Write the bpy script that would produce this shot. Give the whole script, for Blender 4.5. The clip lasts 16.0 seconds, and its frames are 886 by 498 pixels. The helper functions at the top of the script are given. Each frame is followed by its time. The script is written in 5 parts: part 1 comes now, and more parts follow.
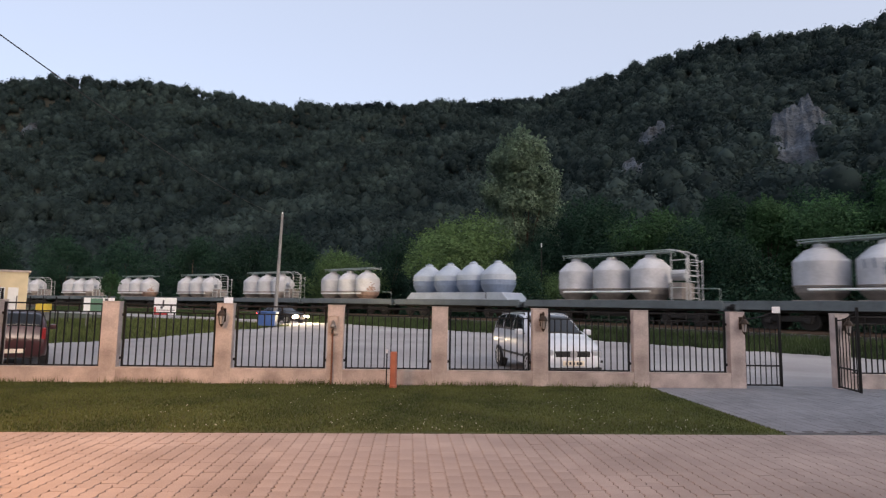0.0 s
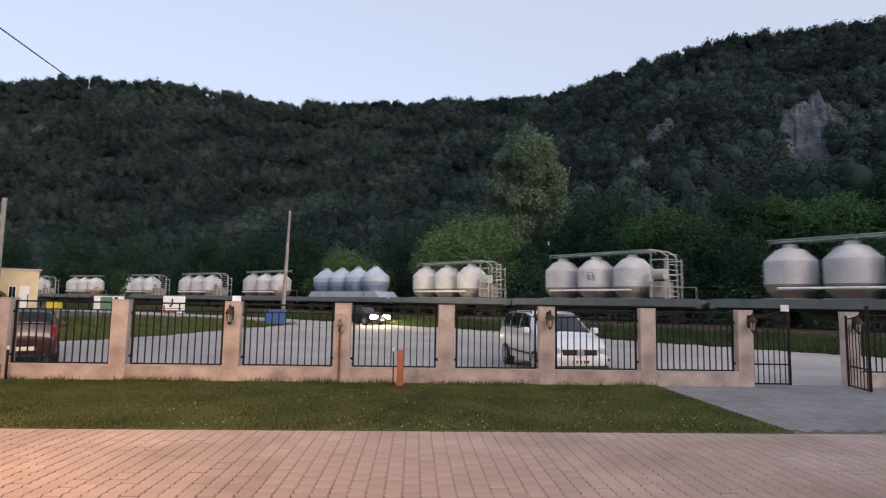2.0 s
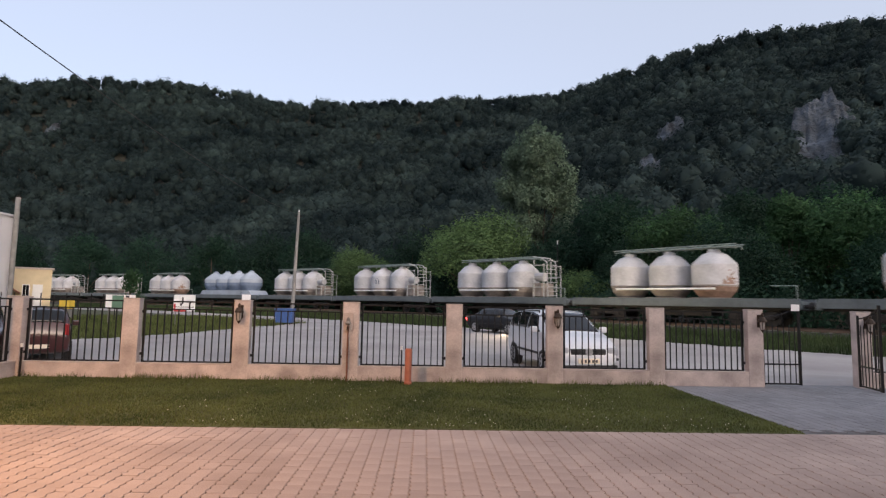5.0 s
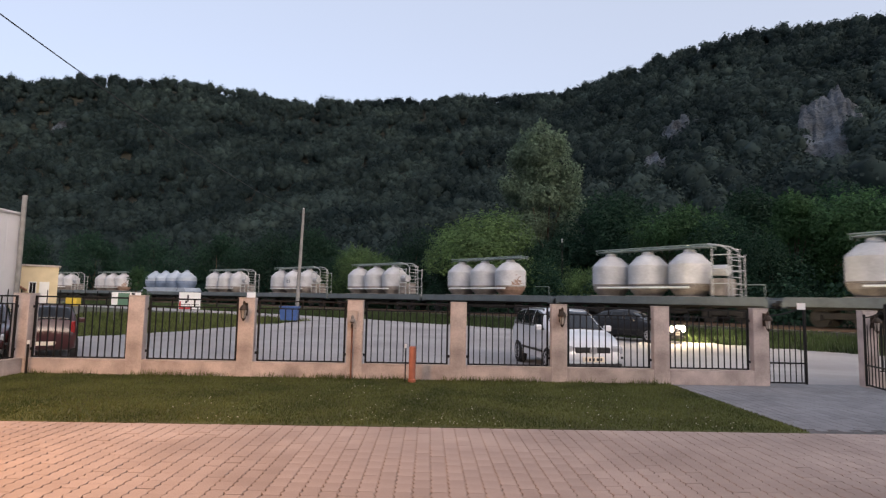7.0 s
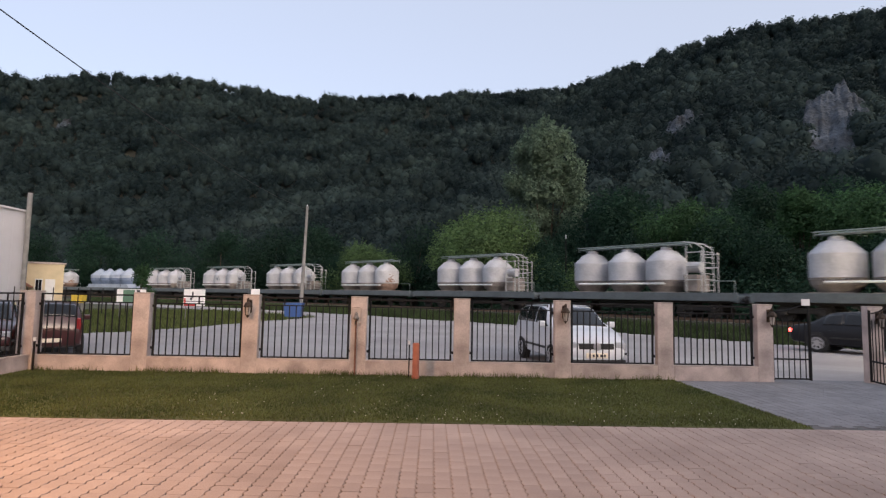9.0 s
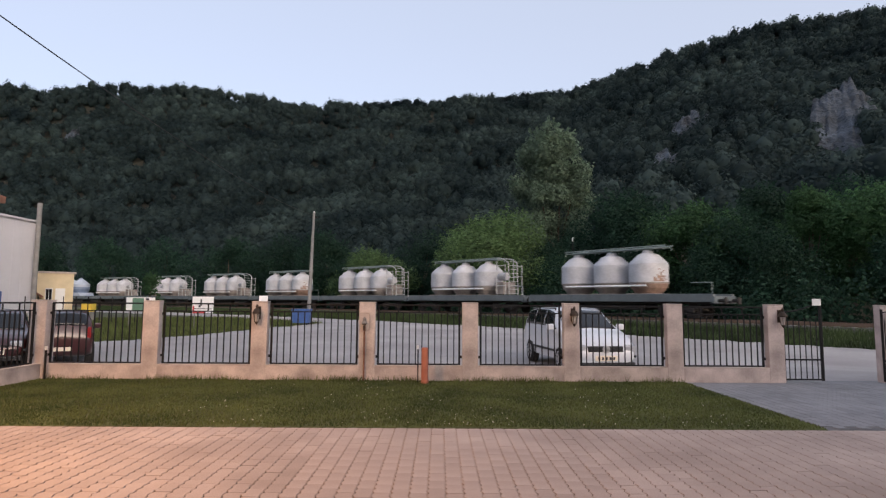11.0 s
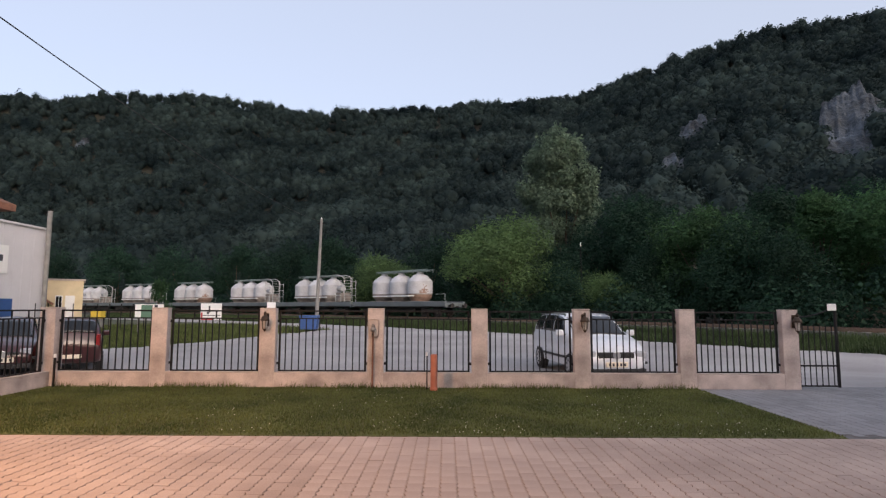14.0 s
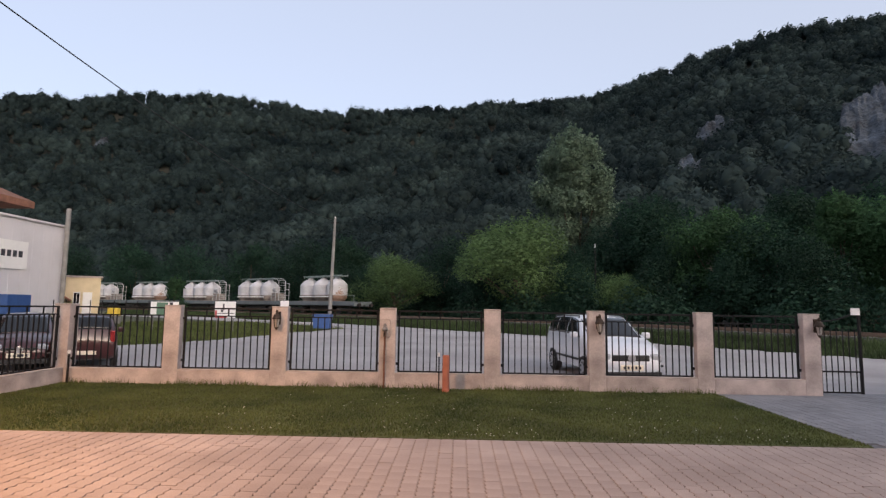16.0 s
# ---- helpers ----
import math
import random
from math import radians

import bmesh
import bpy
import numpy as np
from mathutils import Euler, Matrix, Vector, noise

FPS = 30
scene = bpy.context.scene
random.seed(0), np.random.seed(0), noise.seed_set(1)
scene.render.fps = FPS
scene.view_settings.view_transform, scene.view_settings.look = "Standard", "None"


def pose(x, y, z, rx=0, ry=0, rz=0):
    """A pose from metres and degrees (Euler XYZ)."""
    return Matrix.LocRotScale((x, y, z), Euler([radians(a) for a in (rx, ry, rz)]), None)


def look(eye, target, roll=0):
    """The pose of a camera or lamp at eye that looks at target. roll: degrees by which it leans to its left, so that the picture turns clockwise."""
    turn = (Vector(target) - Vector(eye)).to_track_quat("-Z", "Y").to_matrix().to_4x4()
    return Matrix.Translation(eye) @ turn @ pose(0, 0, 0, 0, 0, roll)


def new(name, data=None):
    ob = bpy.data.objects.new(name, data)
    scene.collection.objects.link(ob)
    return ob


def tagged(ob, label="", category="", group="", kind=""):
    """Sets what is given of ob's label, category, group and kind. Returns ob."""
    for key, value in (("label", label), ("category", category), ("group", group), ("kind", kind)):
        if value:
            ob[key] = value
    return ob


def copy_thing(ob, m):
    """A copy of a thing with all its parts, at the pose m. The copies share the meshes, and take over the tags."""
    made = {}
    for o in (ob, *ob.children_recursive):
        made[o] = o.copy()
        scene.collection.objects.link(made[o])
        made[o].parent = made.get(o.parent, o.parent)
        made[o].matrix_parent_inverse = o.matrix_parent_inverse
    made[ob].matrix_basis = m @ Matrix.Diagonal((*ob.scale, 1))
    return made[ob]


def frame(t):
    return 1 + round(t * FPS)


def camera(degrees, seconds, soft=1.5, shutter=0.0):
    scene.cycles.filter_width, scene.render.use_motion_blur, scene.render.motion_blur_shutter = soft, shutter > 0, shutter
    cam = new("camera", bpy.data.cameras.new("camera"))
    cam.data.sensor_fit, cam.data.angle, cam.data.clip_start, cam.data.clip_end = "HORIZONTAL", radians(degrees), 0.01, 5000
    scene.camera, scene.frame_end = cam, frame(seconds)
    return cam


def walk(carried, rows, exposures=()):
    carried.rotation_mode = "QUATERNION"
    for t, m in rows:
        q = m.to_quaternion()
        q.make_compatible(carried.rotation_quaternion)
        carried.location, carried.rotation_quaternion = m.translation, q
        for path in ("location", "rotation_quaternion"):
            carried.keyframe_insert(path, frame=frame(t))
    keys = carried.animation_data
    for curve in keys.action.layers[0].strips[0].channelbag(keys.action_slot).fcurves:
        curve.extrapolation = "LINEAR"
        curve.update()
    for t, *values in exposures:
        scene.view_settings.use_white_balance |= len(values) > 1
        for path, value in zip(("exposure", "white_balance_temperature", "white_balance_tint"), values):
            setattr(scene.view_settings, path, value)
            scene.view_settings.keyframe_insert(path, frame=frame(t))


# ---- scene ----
cam = camera(76.0, 16.0, soft=1.3, shutter=0.6)
PATH = [
    (0, (-0.568, -11.113, 1.518), (-0.448, -9.126, 1.717), 1.0),
    (0.5, (-0.567, -11.129, 1.518), (-0.454, -9.142, 1.715), 1.0),
    (1, (-0.546, -11.122, 1.522), (-0.442, -9.135, 1.716), 0.8),
    (1.5, (-0.566, -11.116, 1.518), (-0.465, -9.128, 1.711), 0.9),
    (2, (-0.556, -11.124, 1.516), (-0.461, -9.135, 1.709), 1.0),
    (2.5, (-0.553, -11.114, 1.515), (-0.465, -9.125, 1.709), 1.0),
    (3, (-0.532, -11.127, 1.522), (-0.45, -9.138, 1.714), 1.1),
    (3.5, (-0.538, -11.115, 1.514), (-0.459, -9.126, 1.708), 1.2),
    (4, (-0.546, -11.129, 1.516), (-0.471, -9.139, 1.709), 1.2),
    (6.5, (-0.533, -11.147, 1.512), (-0.482, -9.156, 1.696), 1.1),
    (7, (-0.537, -11.138, 1.514), (-0.488, -9.147, 1.696), 1.2),
    (7.5, (-0.516, -11.144, 1.517), (-0.473, -9.152, 1.694), 1.1),
    (8, (-0.518, -11.128, 1.512), (-0.477, -9.136, 1.687), 1.2),
    (8.5, (-0.521, -11.135, 1.516), (-0.481, -9.143, 1.688), 1.1),
    (9, (-0.528, -11.149, 1.518), (-0.492, -9.157, 1.687), 1.1),
    (11.5, (-0.545, -11.152, 1.518), (-0.537, -9.161, 1.707), 0.2),
    (12, (-0.545, -11.152, 1.519), (-0.539, -9.162, 1.712), 0.1),
    (12.5, (-0.56, -11.145, 1.515), (-0.554, -9.155, 1.71), 0.1),
    (13, (-0.56, -11.135, 1.521), (-0.556, -9.144, 1.718), 0.0),
    (13.5, (-0.575, -11.11, 1.52), (-0.581, -9.12, 1.721), 0.2),
    (14, (-0.576, -11.074, 1.526), (-0.588, -9.084, 1.73), 0.2),
    (14.5, (-0.575, -11.05, 1.523), (-0.596, -9.06, 1.729), 0.4),
    (15, (-0.579, -11.042, 1.53), (-0.602, -9.052, 1.734), 0.4),
    (15.5, (-0.563, -10.991, 1.531), (-0.596, -9.001, 1.735), 0.4),
    (16, (-0.572, -10.957, 1.523), (-0.631, -8.968, 1.728), 0.8),
]
walk(cam, [(t, look(eye, target, roll)) for t, eye, target, roll in PATH], [(0, 2.56, 6600, 18), (16, 2.56, 6600, 18)])

# ---------------------------------------------------------------- world, light
world = bpy.data.worlds.new("dusk")
scene.world = world
world.use_nodes = True
wn = world.node_tree
sky = wn.nodes.new("ShaderNodeTexSky")
sky.sky_type = "NISHITA"
sky.sun_disc = False
sky.sun_elevation = radians(20)
sky.sun_rotation = radians(150)
sky.air_density, sky.dust_density, sky.ozone_density = 0.85, 5.0, 1.3
veil = wn.nodes.new("ShaderNodeMix")
veil.data_type = "RGBA"
veil.inputs["Factor"].default_value = 0.8
veil.inputs["B"].default_value = (0.87, 0.97, 1.06, 1)
wn.links.new(sky.outputs[0], veil.inputs["A"])
wn.links.new(veil.outputs["Result"], wn.nodes["Background"].inputs[0])
wn.nodes["Background"].inputs[1].default_value = 0.110

sun = new("sun", bpy.data.lights.new("sun", "SUN"))
sun.data.energy, sun.data.angle, sun.data.color = 0.05, radians(30), (1.0, 0.97, 0.95)
sun.matrix_world = look((47, -81.4, 34.2), (0, 0, 0))

# ---------------------------------------------------------------- materials
MATS = {}


def mat(name, color, rough=0.8, metal=0.0, var=0.25, scale=3.0, fine=40.0, bump=0.15, dist=0.01, piece=0.0, island=0.0,
        tint=None, glow=0.0, coat=0.0, spec=0.5, thin=0.0):
    """A surface with stains at one scale and grain at another; piece and island vary it from piece to piece."""
    if name in MATS:
        return MATS[name]
    m = bpy.data.materials.new(name)
    m.use_nodes = True
    n, l = m.node_tree.nodes, m.node_tree.links
    b = n["Principled BSDF"]
    b.inputs["Roughness"].default_value, b.inputs["Metallic"].default_value = rough, metal
    b.inputs["Coat Weight"].default_value = coat
    b.inputs["Specular IOR Level"].default_value = spec
    co = n.new("ShaderNodeTexCoord")
    big, small = n.new("ShaderNodeTexNoise"), n.new("ShaderNodeTexNoise")
    big.inputs["Scale"].default_value, small.inputs["Scale"].default_value = scale, fine
    big.inputs["Detail"].default_value, small.inputs["Detail"].default_value = 5, 4
    for t in (big, small):
        l.new(co.outputs["Object"], t.inputs["Vector"])
    dark = [c * (1 - var) for c in color]
    light = [min(1, c * (1 + var)) for c in (tint or color)]
    ramp = n.new("ShaderNodeMix")
    ramp.data_type = "RGBA"
    ramp.inputs["A"].default_value, ramp.inputs["B"].default_value = (*dark, 1), (*light, 1)
    wide = n.new("ShaderNodeMapRange")
    wide.inputs["From Min"].default_value, wide.inputs["From Max"].default_value = 0.3, 0.7
    l.new(big.outputs["Fac"], wide.inputs["Value"])
    l.new(wide.outputs[0], ramp.inputs["Factor"])
    grain = n.new("ShaderNodeMapRange")
    grain.inputs["From Min"].default_value, grain.inputs["From Max"].default_value = 0.3, 0.7
    grain.inputs["To Min"].default_value, grain.inputs["To Max"].default_value = 1 - var * 0.6, 1 + var * 0.4
    l.new(small.outputs["Fac"], grain.inputs["Value"])
    out = grain.outputs[0]
    for amount, node, socket in ((piece, "ShaderNodeObjectInfo", "Random"), (island, "ShaderNodeNewGeometry", "Random Per Island")):
        if amount:
            info, rng, mul = n.new(node), n.new("ShaderNodeMapRange"), n.new("ShaderNodeMath")
            mul.operation = "MULTIPLY"
            rng.inputs["To Min"].default_value, rng.inputs["To Max"].default_value = 1 - amount, 1 + amount
            l.new(info.outputs[socket], rng.inputs["Value"])
            l.new(rng.outputs[0], mul.inputs[0])
            l.new(out, mul.inputs[1])
            out = mul.outputs[0]
    scale_c = n.new("ShaderNodeVectorMath")
    scale_c.operation = "SCALE"
    l.new(ramp.outputs["Result"], scale_c.inputs[0])
    l.new(out, scale_c.inputs["Scale"])
    l.new(scale_c.outputs[0], b.inputs["Base Color"])
    if bump:
        bp = n.new("ShaderNodeBump")
        bp.inputs["Strength"].default_value, bp.inputs["Distance"].default_value = bump, dist
        l.new(small.outputs["Fac"], bp.inputs["Height"])
        l.new(bp.outputs[0], b.inputs["Normal"])
    if glow:
        b.inputs["Emission Color"].default_value, b.inputs["Emission Strength"].default_value = (*color, 1), glow
    if thin:
        tr, mix = n.new("ShaderNodeBsdfTranslucent"), n.new("ShaderNodeMixShader")
        l.new(scale_c.outputs[0], tr.inputs["Color"])
        mix.inputs[0].default_value = thin
        l.new(b.outputs[0], mix.inputs[1])
        l.new(tr.outputs[0], mix.inputs[2])
        l.new(mix.outputs[0], n["Material Output"].inputs["Surface"])
    MATS[name] = m
    return m


STUCCO = mat("stucco", (0.42, 0.362, 0.345), 0.95, var=0.26, scale=2.6, fine=60, bump=0.5, dist=0.008, tint=(0.48, 0.42, 0.40))
STUCCO_CAP = mat("stucco_cap", (0.46, 0.40, 0.37), 0.95, var=0.22, scale=5, fine=80, bump=0.4)
IRON = mat("black_iron", (0.008, 0.008, 0.009), 0.6, metal=0.0, spec=0.25, var=0.3, scale=9, fine=120, bump=0.1)
PAVER = mat("paver", (0.355, 0.285, 0.25), 0.9, var=0.16, scale=0.7, fine=70, bump=0.5, dist=0.004, piece=0.06, tint=(0.395, 0.325, 0.29))
PAVER_FAR = mat("paver_far", (0.355, 0.285, 0.25), 0.9, var=0.16, scale=0.7, fine=70, bump=0.5, dist=0.004, island=0.06, tint=(0.395, 0.325, 0.29))
PAVER_GREY = mat("paver_grey", (0.215, 0.22, 0.235), 0.9, var=0.16, scale=0.7, fine=70, bump=0.5, dist=0.004, island=0.10)
JOINT_GREY = mat("joint_grit", (0.13, 0.13, 0.135), 1.0, var=0.3, scale=3, fine=90)
JOINT = mat("joint_sand", (0.10, 0.075, 0.06), 1.0, var=0.3, scale=3, fine=90)
LAWN = mat("lawn_soil", (0.07, 0.085, 0.025), 1.0, var=0.3, scale=0.9, fine=30, bump=0.6, dist=0.03, tint=(0.085, 0.10, 0.03))
BLADE = mat("grass_blade", (0.086, 0.126, 0.040), 0.8, var=0.3, scale=0.8, fine=12, bump=0, island=0.35, tint=(0.122, 0.142, 0.05), spec=0.2, thin=0.45)
CLOVER = mat("clover_flower", (0.65, 0.65, 0.55), 0.9, var=0.1, bump=0)
# grass blade darkened: the trees' shade on the verge is in the colour
VERGE_SHADED = mat("verge_blade_shaded", (0.045, 0.075, 0.030), 0.8, var=0.3, scale=0.8, fine=12, bump=0, island=0.35, tint=(0.060, 0.088, 0.034), spec=0.2, thin=0.4)
FLOOR = mat("forest_floor", (0.022, 0.022, 0.014), 1.0, var=0.4, scale=0.2, fine=2, bump=0.4, dist=0.1)
CONCRETE = mat("lot_concrete", (0.31, 0.29, 0.285), 0.92, var=0.16, scale=0.25, fine=14, bump=0.35, dist=0.02, tint=(0.345, 0.325, 0.32))
EARTH = mat("meadow", (0.060, 0.068, 0.032), 1.0, var=0.35, scale=0.35, fine=5, bump=0.6, dist=0.1)
SCRAWL = mat("scrawl_paint", (0.16, 0.18, 0.22), 0.6, var=0.2)
BALLAST = mat("ballast", (0.034, 0.031, 0.029), 1.0, var=0.4, scale=1.5, fine=18, bump=1.0, dist=0.06, island=0.3)
SLEEPER = mat("sleeper", (0.16, 0.15, 0.14), 0.9, var=0.3, piece=0.2)
RAIL = mat("rail_steel", (0.12, 0.075, 0.05), 0.45, metal=0.7, var=0.3)
# the blue of distant haze is mixed into the far leaf colour
FOREST = mat("forest_leaf_haze", (0.013, 0.029, 0.036), 0.9, var=0.5, scale=0.03, fine=0.13, bump=0, island=0.18, tint=(0.031, 0.047, 0.045), spec=0.1, thin=0.3)
LEAF_DARK = mat("leaf_dark", (0.019, 0.050, 0.031), 0.75, var=0.3, scale=0.5, fine=3, bump=0, island=0.2, piece=0.25, spec=0.2, thin=0.45)
LEAF_MID = mat("leaf_mid", (0.052, 0.118, 0.050), 0.75, var=0.3, scale=0.5, fine=3, bump=0, island=0.2, piece=0.2, spec=0.2, thin=0.45)
LEAF_LIGHT = mat("leaf_light", (0.092, 0.155, 0.062), 0.75, var=0.3, scale=0.5, fine=3, bump=0, island=0.2, piece=0.1, spec=0.2, thin=0.45)
LEAF_POPLAR = mat("leaf_poplar", (0.12, 0.175, 0.122), 0.75, var=0.25, scale=0.5, fine=3, bump=0, island=0.35, spec=0.2, thin=0.45)
BARK = mat("bark", (0.09, 0.07, 0.05), 1.0, var=0.4, scale=4, fine=25, bump=0.9, dist=0.03)
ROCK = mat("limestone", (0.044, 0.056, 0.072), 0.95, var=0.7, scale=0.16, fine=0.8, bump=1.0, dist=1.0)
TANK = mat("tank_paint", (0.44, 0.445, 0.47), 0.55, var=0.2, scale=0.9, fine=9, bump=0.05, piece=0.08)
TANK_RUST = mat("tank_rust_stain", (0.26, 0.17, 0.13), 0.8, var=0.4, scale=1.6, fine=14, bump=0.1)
# brownish shade of the tapering undersides is put into this colour
TANK_LOW = mat("tank_hopper_shaded", (0.24, 0.21, 0.19), 0.8, var=0.35, scale=1.2, fine=10, bump=0.1)
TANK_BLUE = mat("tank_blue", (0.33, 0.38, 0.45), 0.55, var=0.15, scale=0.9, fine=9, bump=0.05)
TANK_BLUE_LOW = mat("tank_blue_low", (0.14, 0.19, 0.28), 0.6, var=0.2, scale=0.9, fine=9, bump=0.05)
SILL = mat("wagon_sill", (0.105, 0.125, 0.135), 0.75, var=0.25, scale=0.7, fine=8, bump=0.1)
UNDER = mat("underframe", (0.022, 0.020, 0.019), 0.85, var=0.3, scale=1.2, fine=10, bump=0.1)
PIPE = mat("pale_pipe", (0.72, 0.73, 0.73), 0.5, var=0.15, scale=3)
CAGE = mat("cage_paint", (0.40, 0.42, 0.42), 0.55, var=0.2, scale=3)
WALK = mat("catwalk_steel", (0.22, 0.27, 0.26), 0.6, metal=0.3, var=0.25, scale=3)
WHITE = mat("white_car_paint", (0.62, 0.64, 0.67), 0.25, var=0.04, scale=1, fine=30, bump=0, coat=0.6)
REDCAR = mat("red_car_paint", (0.048, 0.009, 0.009), 0.3, var=0.1, scale=1, fine=30, bump=0, coat=0.6)
DARKCAR = mat("dark_car_paint", (0.010, 0.011, 0.014), 0.38, var=0.1, scale=1, fine=30, bump=0, spec=0.3)
GLASS = mat("car_glass", (0.010, 0.011, 0.013), 0.08, var=0.1, bump=0, spec=0.42)
PLASTIC = mat("black_plastic", (0.018, 0.018, 0.018), 0.6, var=0.2, bump=0.05)
TYRE = mat("tyre", (0.02, 0.02, 0.02), 0.9, var=0.2, bump=0.2)
RIM = mat("alloy", (0.45, 0.45, 0.46), 0.35, metal=0.8, var=0.1, bump=0)
LENS = mat("lamp_lens", (0.36, 0.37, 0.39), 0.12, var=0.05, bump=0, coat=0.5)
HEADLIGHT_ON = mat("headlight_on", (1.0, 0.80, 0.46), 0.2, var=0.0, bump=0, glow=120)
TAIL_ON = mat("taillight_on", (1.0, 0.05, 0.04), 0.3, var=0.0, bump=0, glow=3)
TAIL = mat("taillight", (0.25, 0.02, 0.02), 0.2, var=0.1, bump=0)
PLATE = mat("plate", (0.78, 0.70, 0.55), 0.5, var=0.05, bump=0)
PLATE_INK = mat("plate_ink", (0.03, 0.03, 0.04), 0.6, var=0.05, bump=0)
TERRACOTTA = mat("orange_plastic", (0.42, 0.145, 0.09), 0.7, var=0.15, scale=6, fine=50)
RUSTPIPE = mat("rusty_pipe", (0.19, 0.085, 0.055), 0.8, var=0.3, scale=9)
CLAD = mat("grey_cladding", (0.60, 0.59, 0.62), 0.6, var=0.06, scale=0.5, fine=12, bump=0.05)
YELLOW_WALL = mat("yellow_render", (0.62, 0.52, 0.34), 0.9, var=0.1, scale=1.2, fine=20)
ROOFTILE = mat("roof_tile", (0.24, 0.11, 0.07), 0.85, var=0.3, scale=3, fine=20, piece=0.2)
DOORWHITE = mat("white_door", (0.72, 0.72, 0.72), 0.5, var=0.05)
SIGNWHITE = mat("white_sign", (0.78, 0.78, 0.78), 0.5, var=0.03, bump=0)
SIGNRED = mat("sign_red", (0.50, 0.05, 0.05), 0.5, var=0.05, bump=0)
SIGNGREEN = mat("sign_green", (0.10, 0.20, 0.14), 0.5, var=0.1, bump=0)
SIGNINK = mat("sign_ink", (0.04, 0.04, 0.05), 0.6, var=0.05, bump=0)
YELLOWBOX = mat("yellow_metal", (0.62, 0.45, 0.06), 0.5, var=0.1)
BLUEBIN = mat("blue_plastic", (0.035, 0.09, 0.26), 0.5, var=0.1)
POLEGREY = mat("concrete_pole", (0.21, 0.205, 0.20), 0.9, var=0.2, scale=2, fine=30)
BRONZE = mat("lantern_bronze", (0.05, 0.035, 0.025), 0.5, metal=0.6, var=0.3, scale=12)
FROST = mat("lantern_glass", (0.38, 0.36, 0.34), 0.25, var=0.1, bump=0)
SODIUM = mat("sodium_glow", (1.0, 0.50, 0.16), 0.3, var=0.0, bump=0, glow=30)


# ---------------------------------------------------------------- mesh helpers
def mesh_from(name, bm, material):
    me = bpy.data.meshes.new(name)
    bm.to_mesh(me)
    bm.free()
    for m in material if isinstance(material, (list, tuple)) else [material]:
        me.materials.append(m)
    return me


def part(name, bm, material, parent=None, label="", smooth=False):
    me = bm if isinstance(bm, bpy.types.Mesh) else mesh_from(name, bm, material)
    if smooth:
        me.polygons.foreach_set("use_smooth", [True] * len(me.polygons))
    ob = new(name, me)
    if parent is not None:
        ob.parent = parent
    if label:
        ob["label"] = label
    return ob


def box(x0, y0, z0, x1, y1, z1, bevel=0.0, bm=None):
    bm = bm or bmesh.new()
    made = bmesh.ops.create_cube(bm, size=1)["verts"]
    for v in made:
        v.co = Vector(((x0 + x1) / 2 + v.co.x * (x1 - x0), (y0 + y1) / 2 + v.co.y * (y1 - y0), (z0 + z1) / 2 + v.co.z * (z1 - z0)))
    if bevel:
        edges = {e for v in made for e in v.link_edges}
        bmesh.ops.bevel(bm, geom=list(edges), offset=bevel, segments=2, affect="EDGES", profile=0.5)
    return bm


def rod(p0, p1, r, seg=8, r1=None, bm=None):
    bm = bm or bmesh.new()
    p0, p1 = Vector(p0), Vector(p1)
    d = p1 - p0
    m = Matrix.Translation((p0 + p1) / 2) @ d.to_track_quat("Z", "Y").to_matrix().to_4x4()
    bmesh.ops.create_cone(bm, cap_ends=True, segments=seg, radius1=r, radius2=r if r1 is None else r1, depth=d.length, matrix=m)
    return bm


def lathe(profile, seg=20, at=(0, 0, 0), bm=None):
    """profile: (radius, height) from bottom to top."""
    bm = bm or bmesh.new()
    rings = []
    for r, z in profile:
        rings.append([bm.verts.new((at[0] + r * math.cos(2 * math.pi * i / seg), at[1] + r * math.sin(2 * math.pi * i / seg), at[2] + z)) for i in range(seg)])
    for a, b in zip(rings, rings[1:]):
        for i in range(seg):
            bm.faces.new((a[i], a[(i + 1) % seg], b[(i + 1) % seg], b[i]))
    bm.faces.new(list(reversed(rings[0])))
    bm.faces.new(rings[-1])
    return bm


def prism(points, y0, y1, bm=None, axis="y"):
    """A side outline (x, z) drawn out from y0 to y1."""
    bm = bm or bmesh.new()
    a = [bm.verts.new((x, y0, z)) for x, z in points]
    b = [bm.verts.new((x, y1, z)) for x, z in points]
    bm.faces.new(a)
    bm.faces.new(list(reversed(b)))
    for i in range(len(a)):
        j = (i + 1) % len(a)
        bm.faces.new((a[j], a[i], b[i], b[j]))
    bmesh.ops.recalc_face_normals(bm, faces=bm.faces)
    return bm


def thing(name, label, category, group="", kind="", at=None):
    ob = tagged(new(name), label, category, group, kind)
    if at is not None:
        ob.matrix_basis = at
    return ob


def raw_mesh(name, verts, faces, material):
    me = bpy.data.meshes.new(name)
    verts, faces = np.asarray(verts, dtype=np.float32), np.asarray(faces, dtype=np.int32)
    k = faces.shape[1]
    me.vertices.add(len(verts))
    me.vertices.foreach_set("co", verts.ravel())
    me.loops.add(faces.size)
    me.loops.foreach_set("vertex_index", faces.ravel())
    me.polygons.add(len(faces))
    me.polygons.foreach_set("loop_start", np.arange(0, faces.size, k, dtype=np.int32))
    me.update(calc_edges=True)
    me.validate()
    for m in material if isinstance(material, (list, tuple)) else [material]:
        me.materials.append(m)
    return me


# ---------------------------------------------------------------- the lie of the land
TRACK_X, TRACK_Y, TRACK_R = -169.3, -114.4, 229.5
RAIL_Z = 0.6
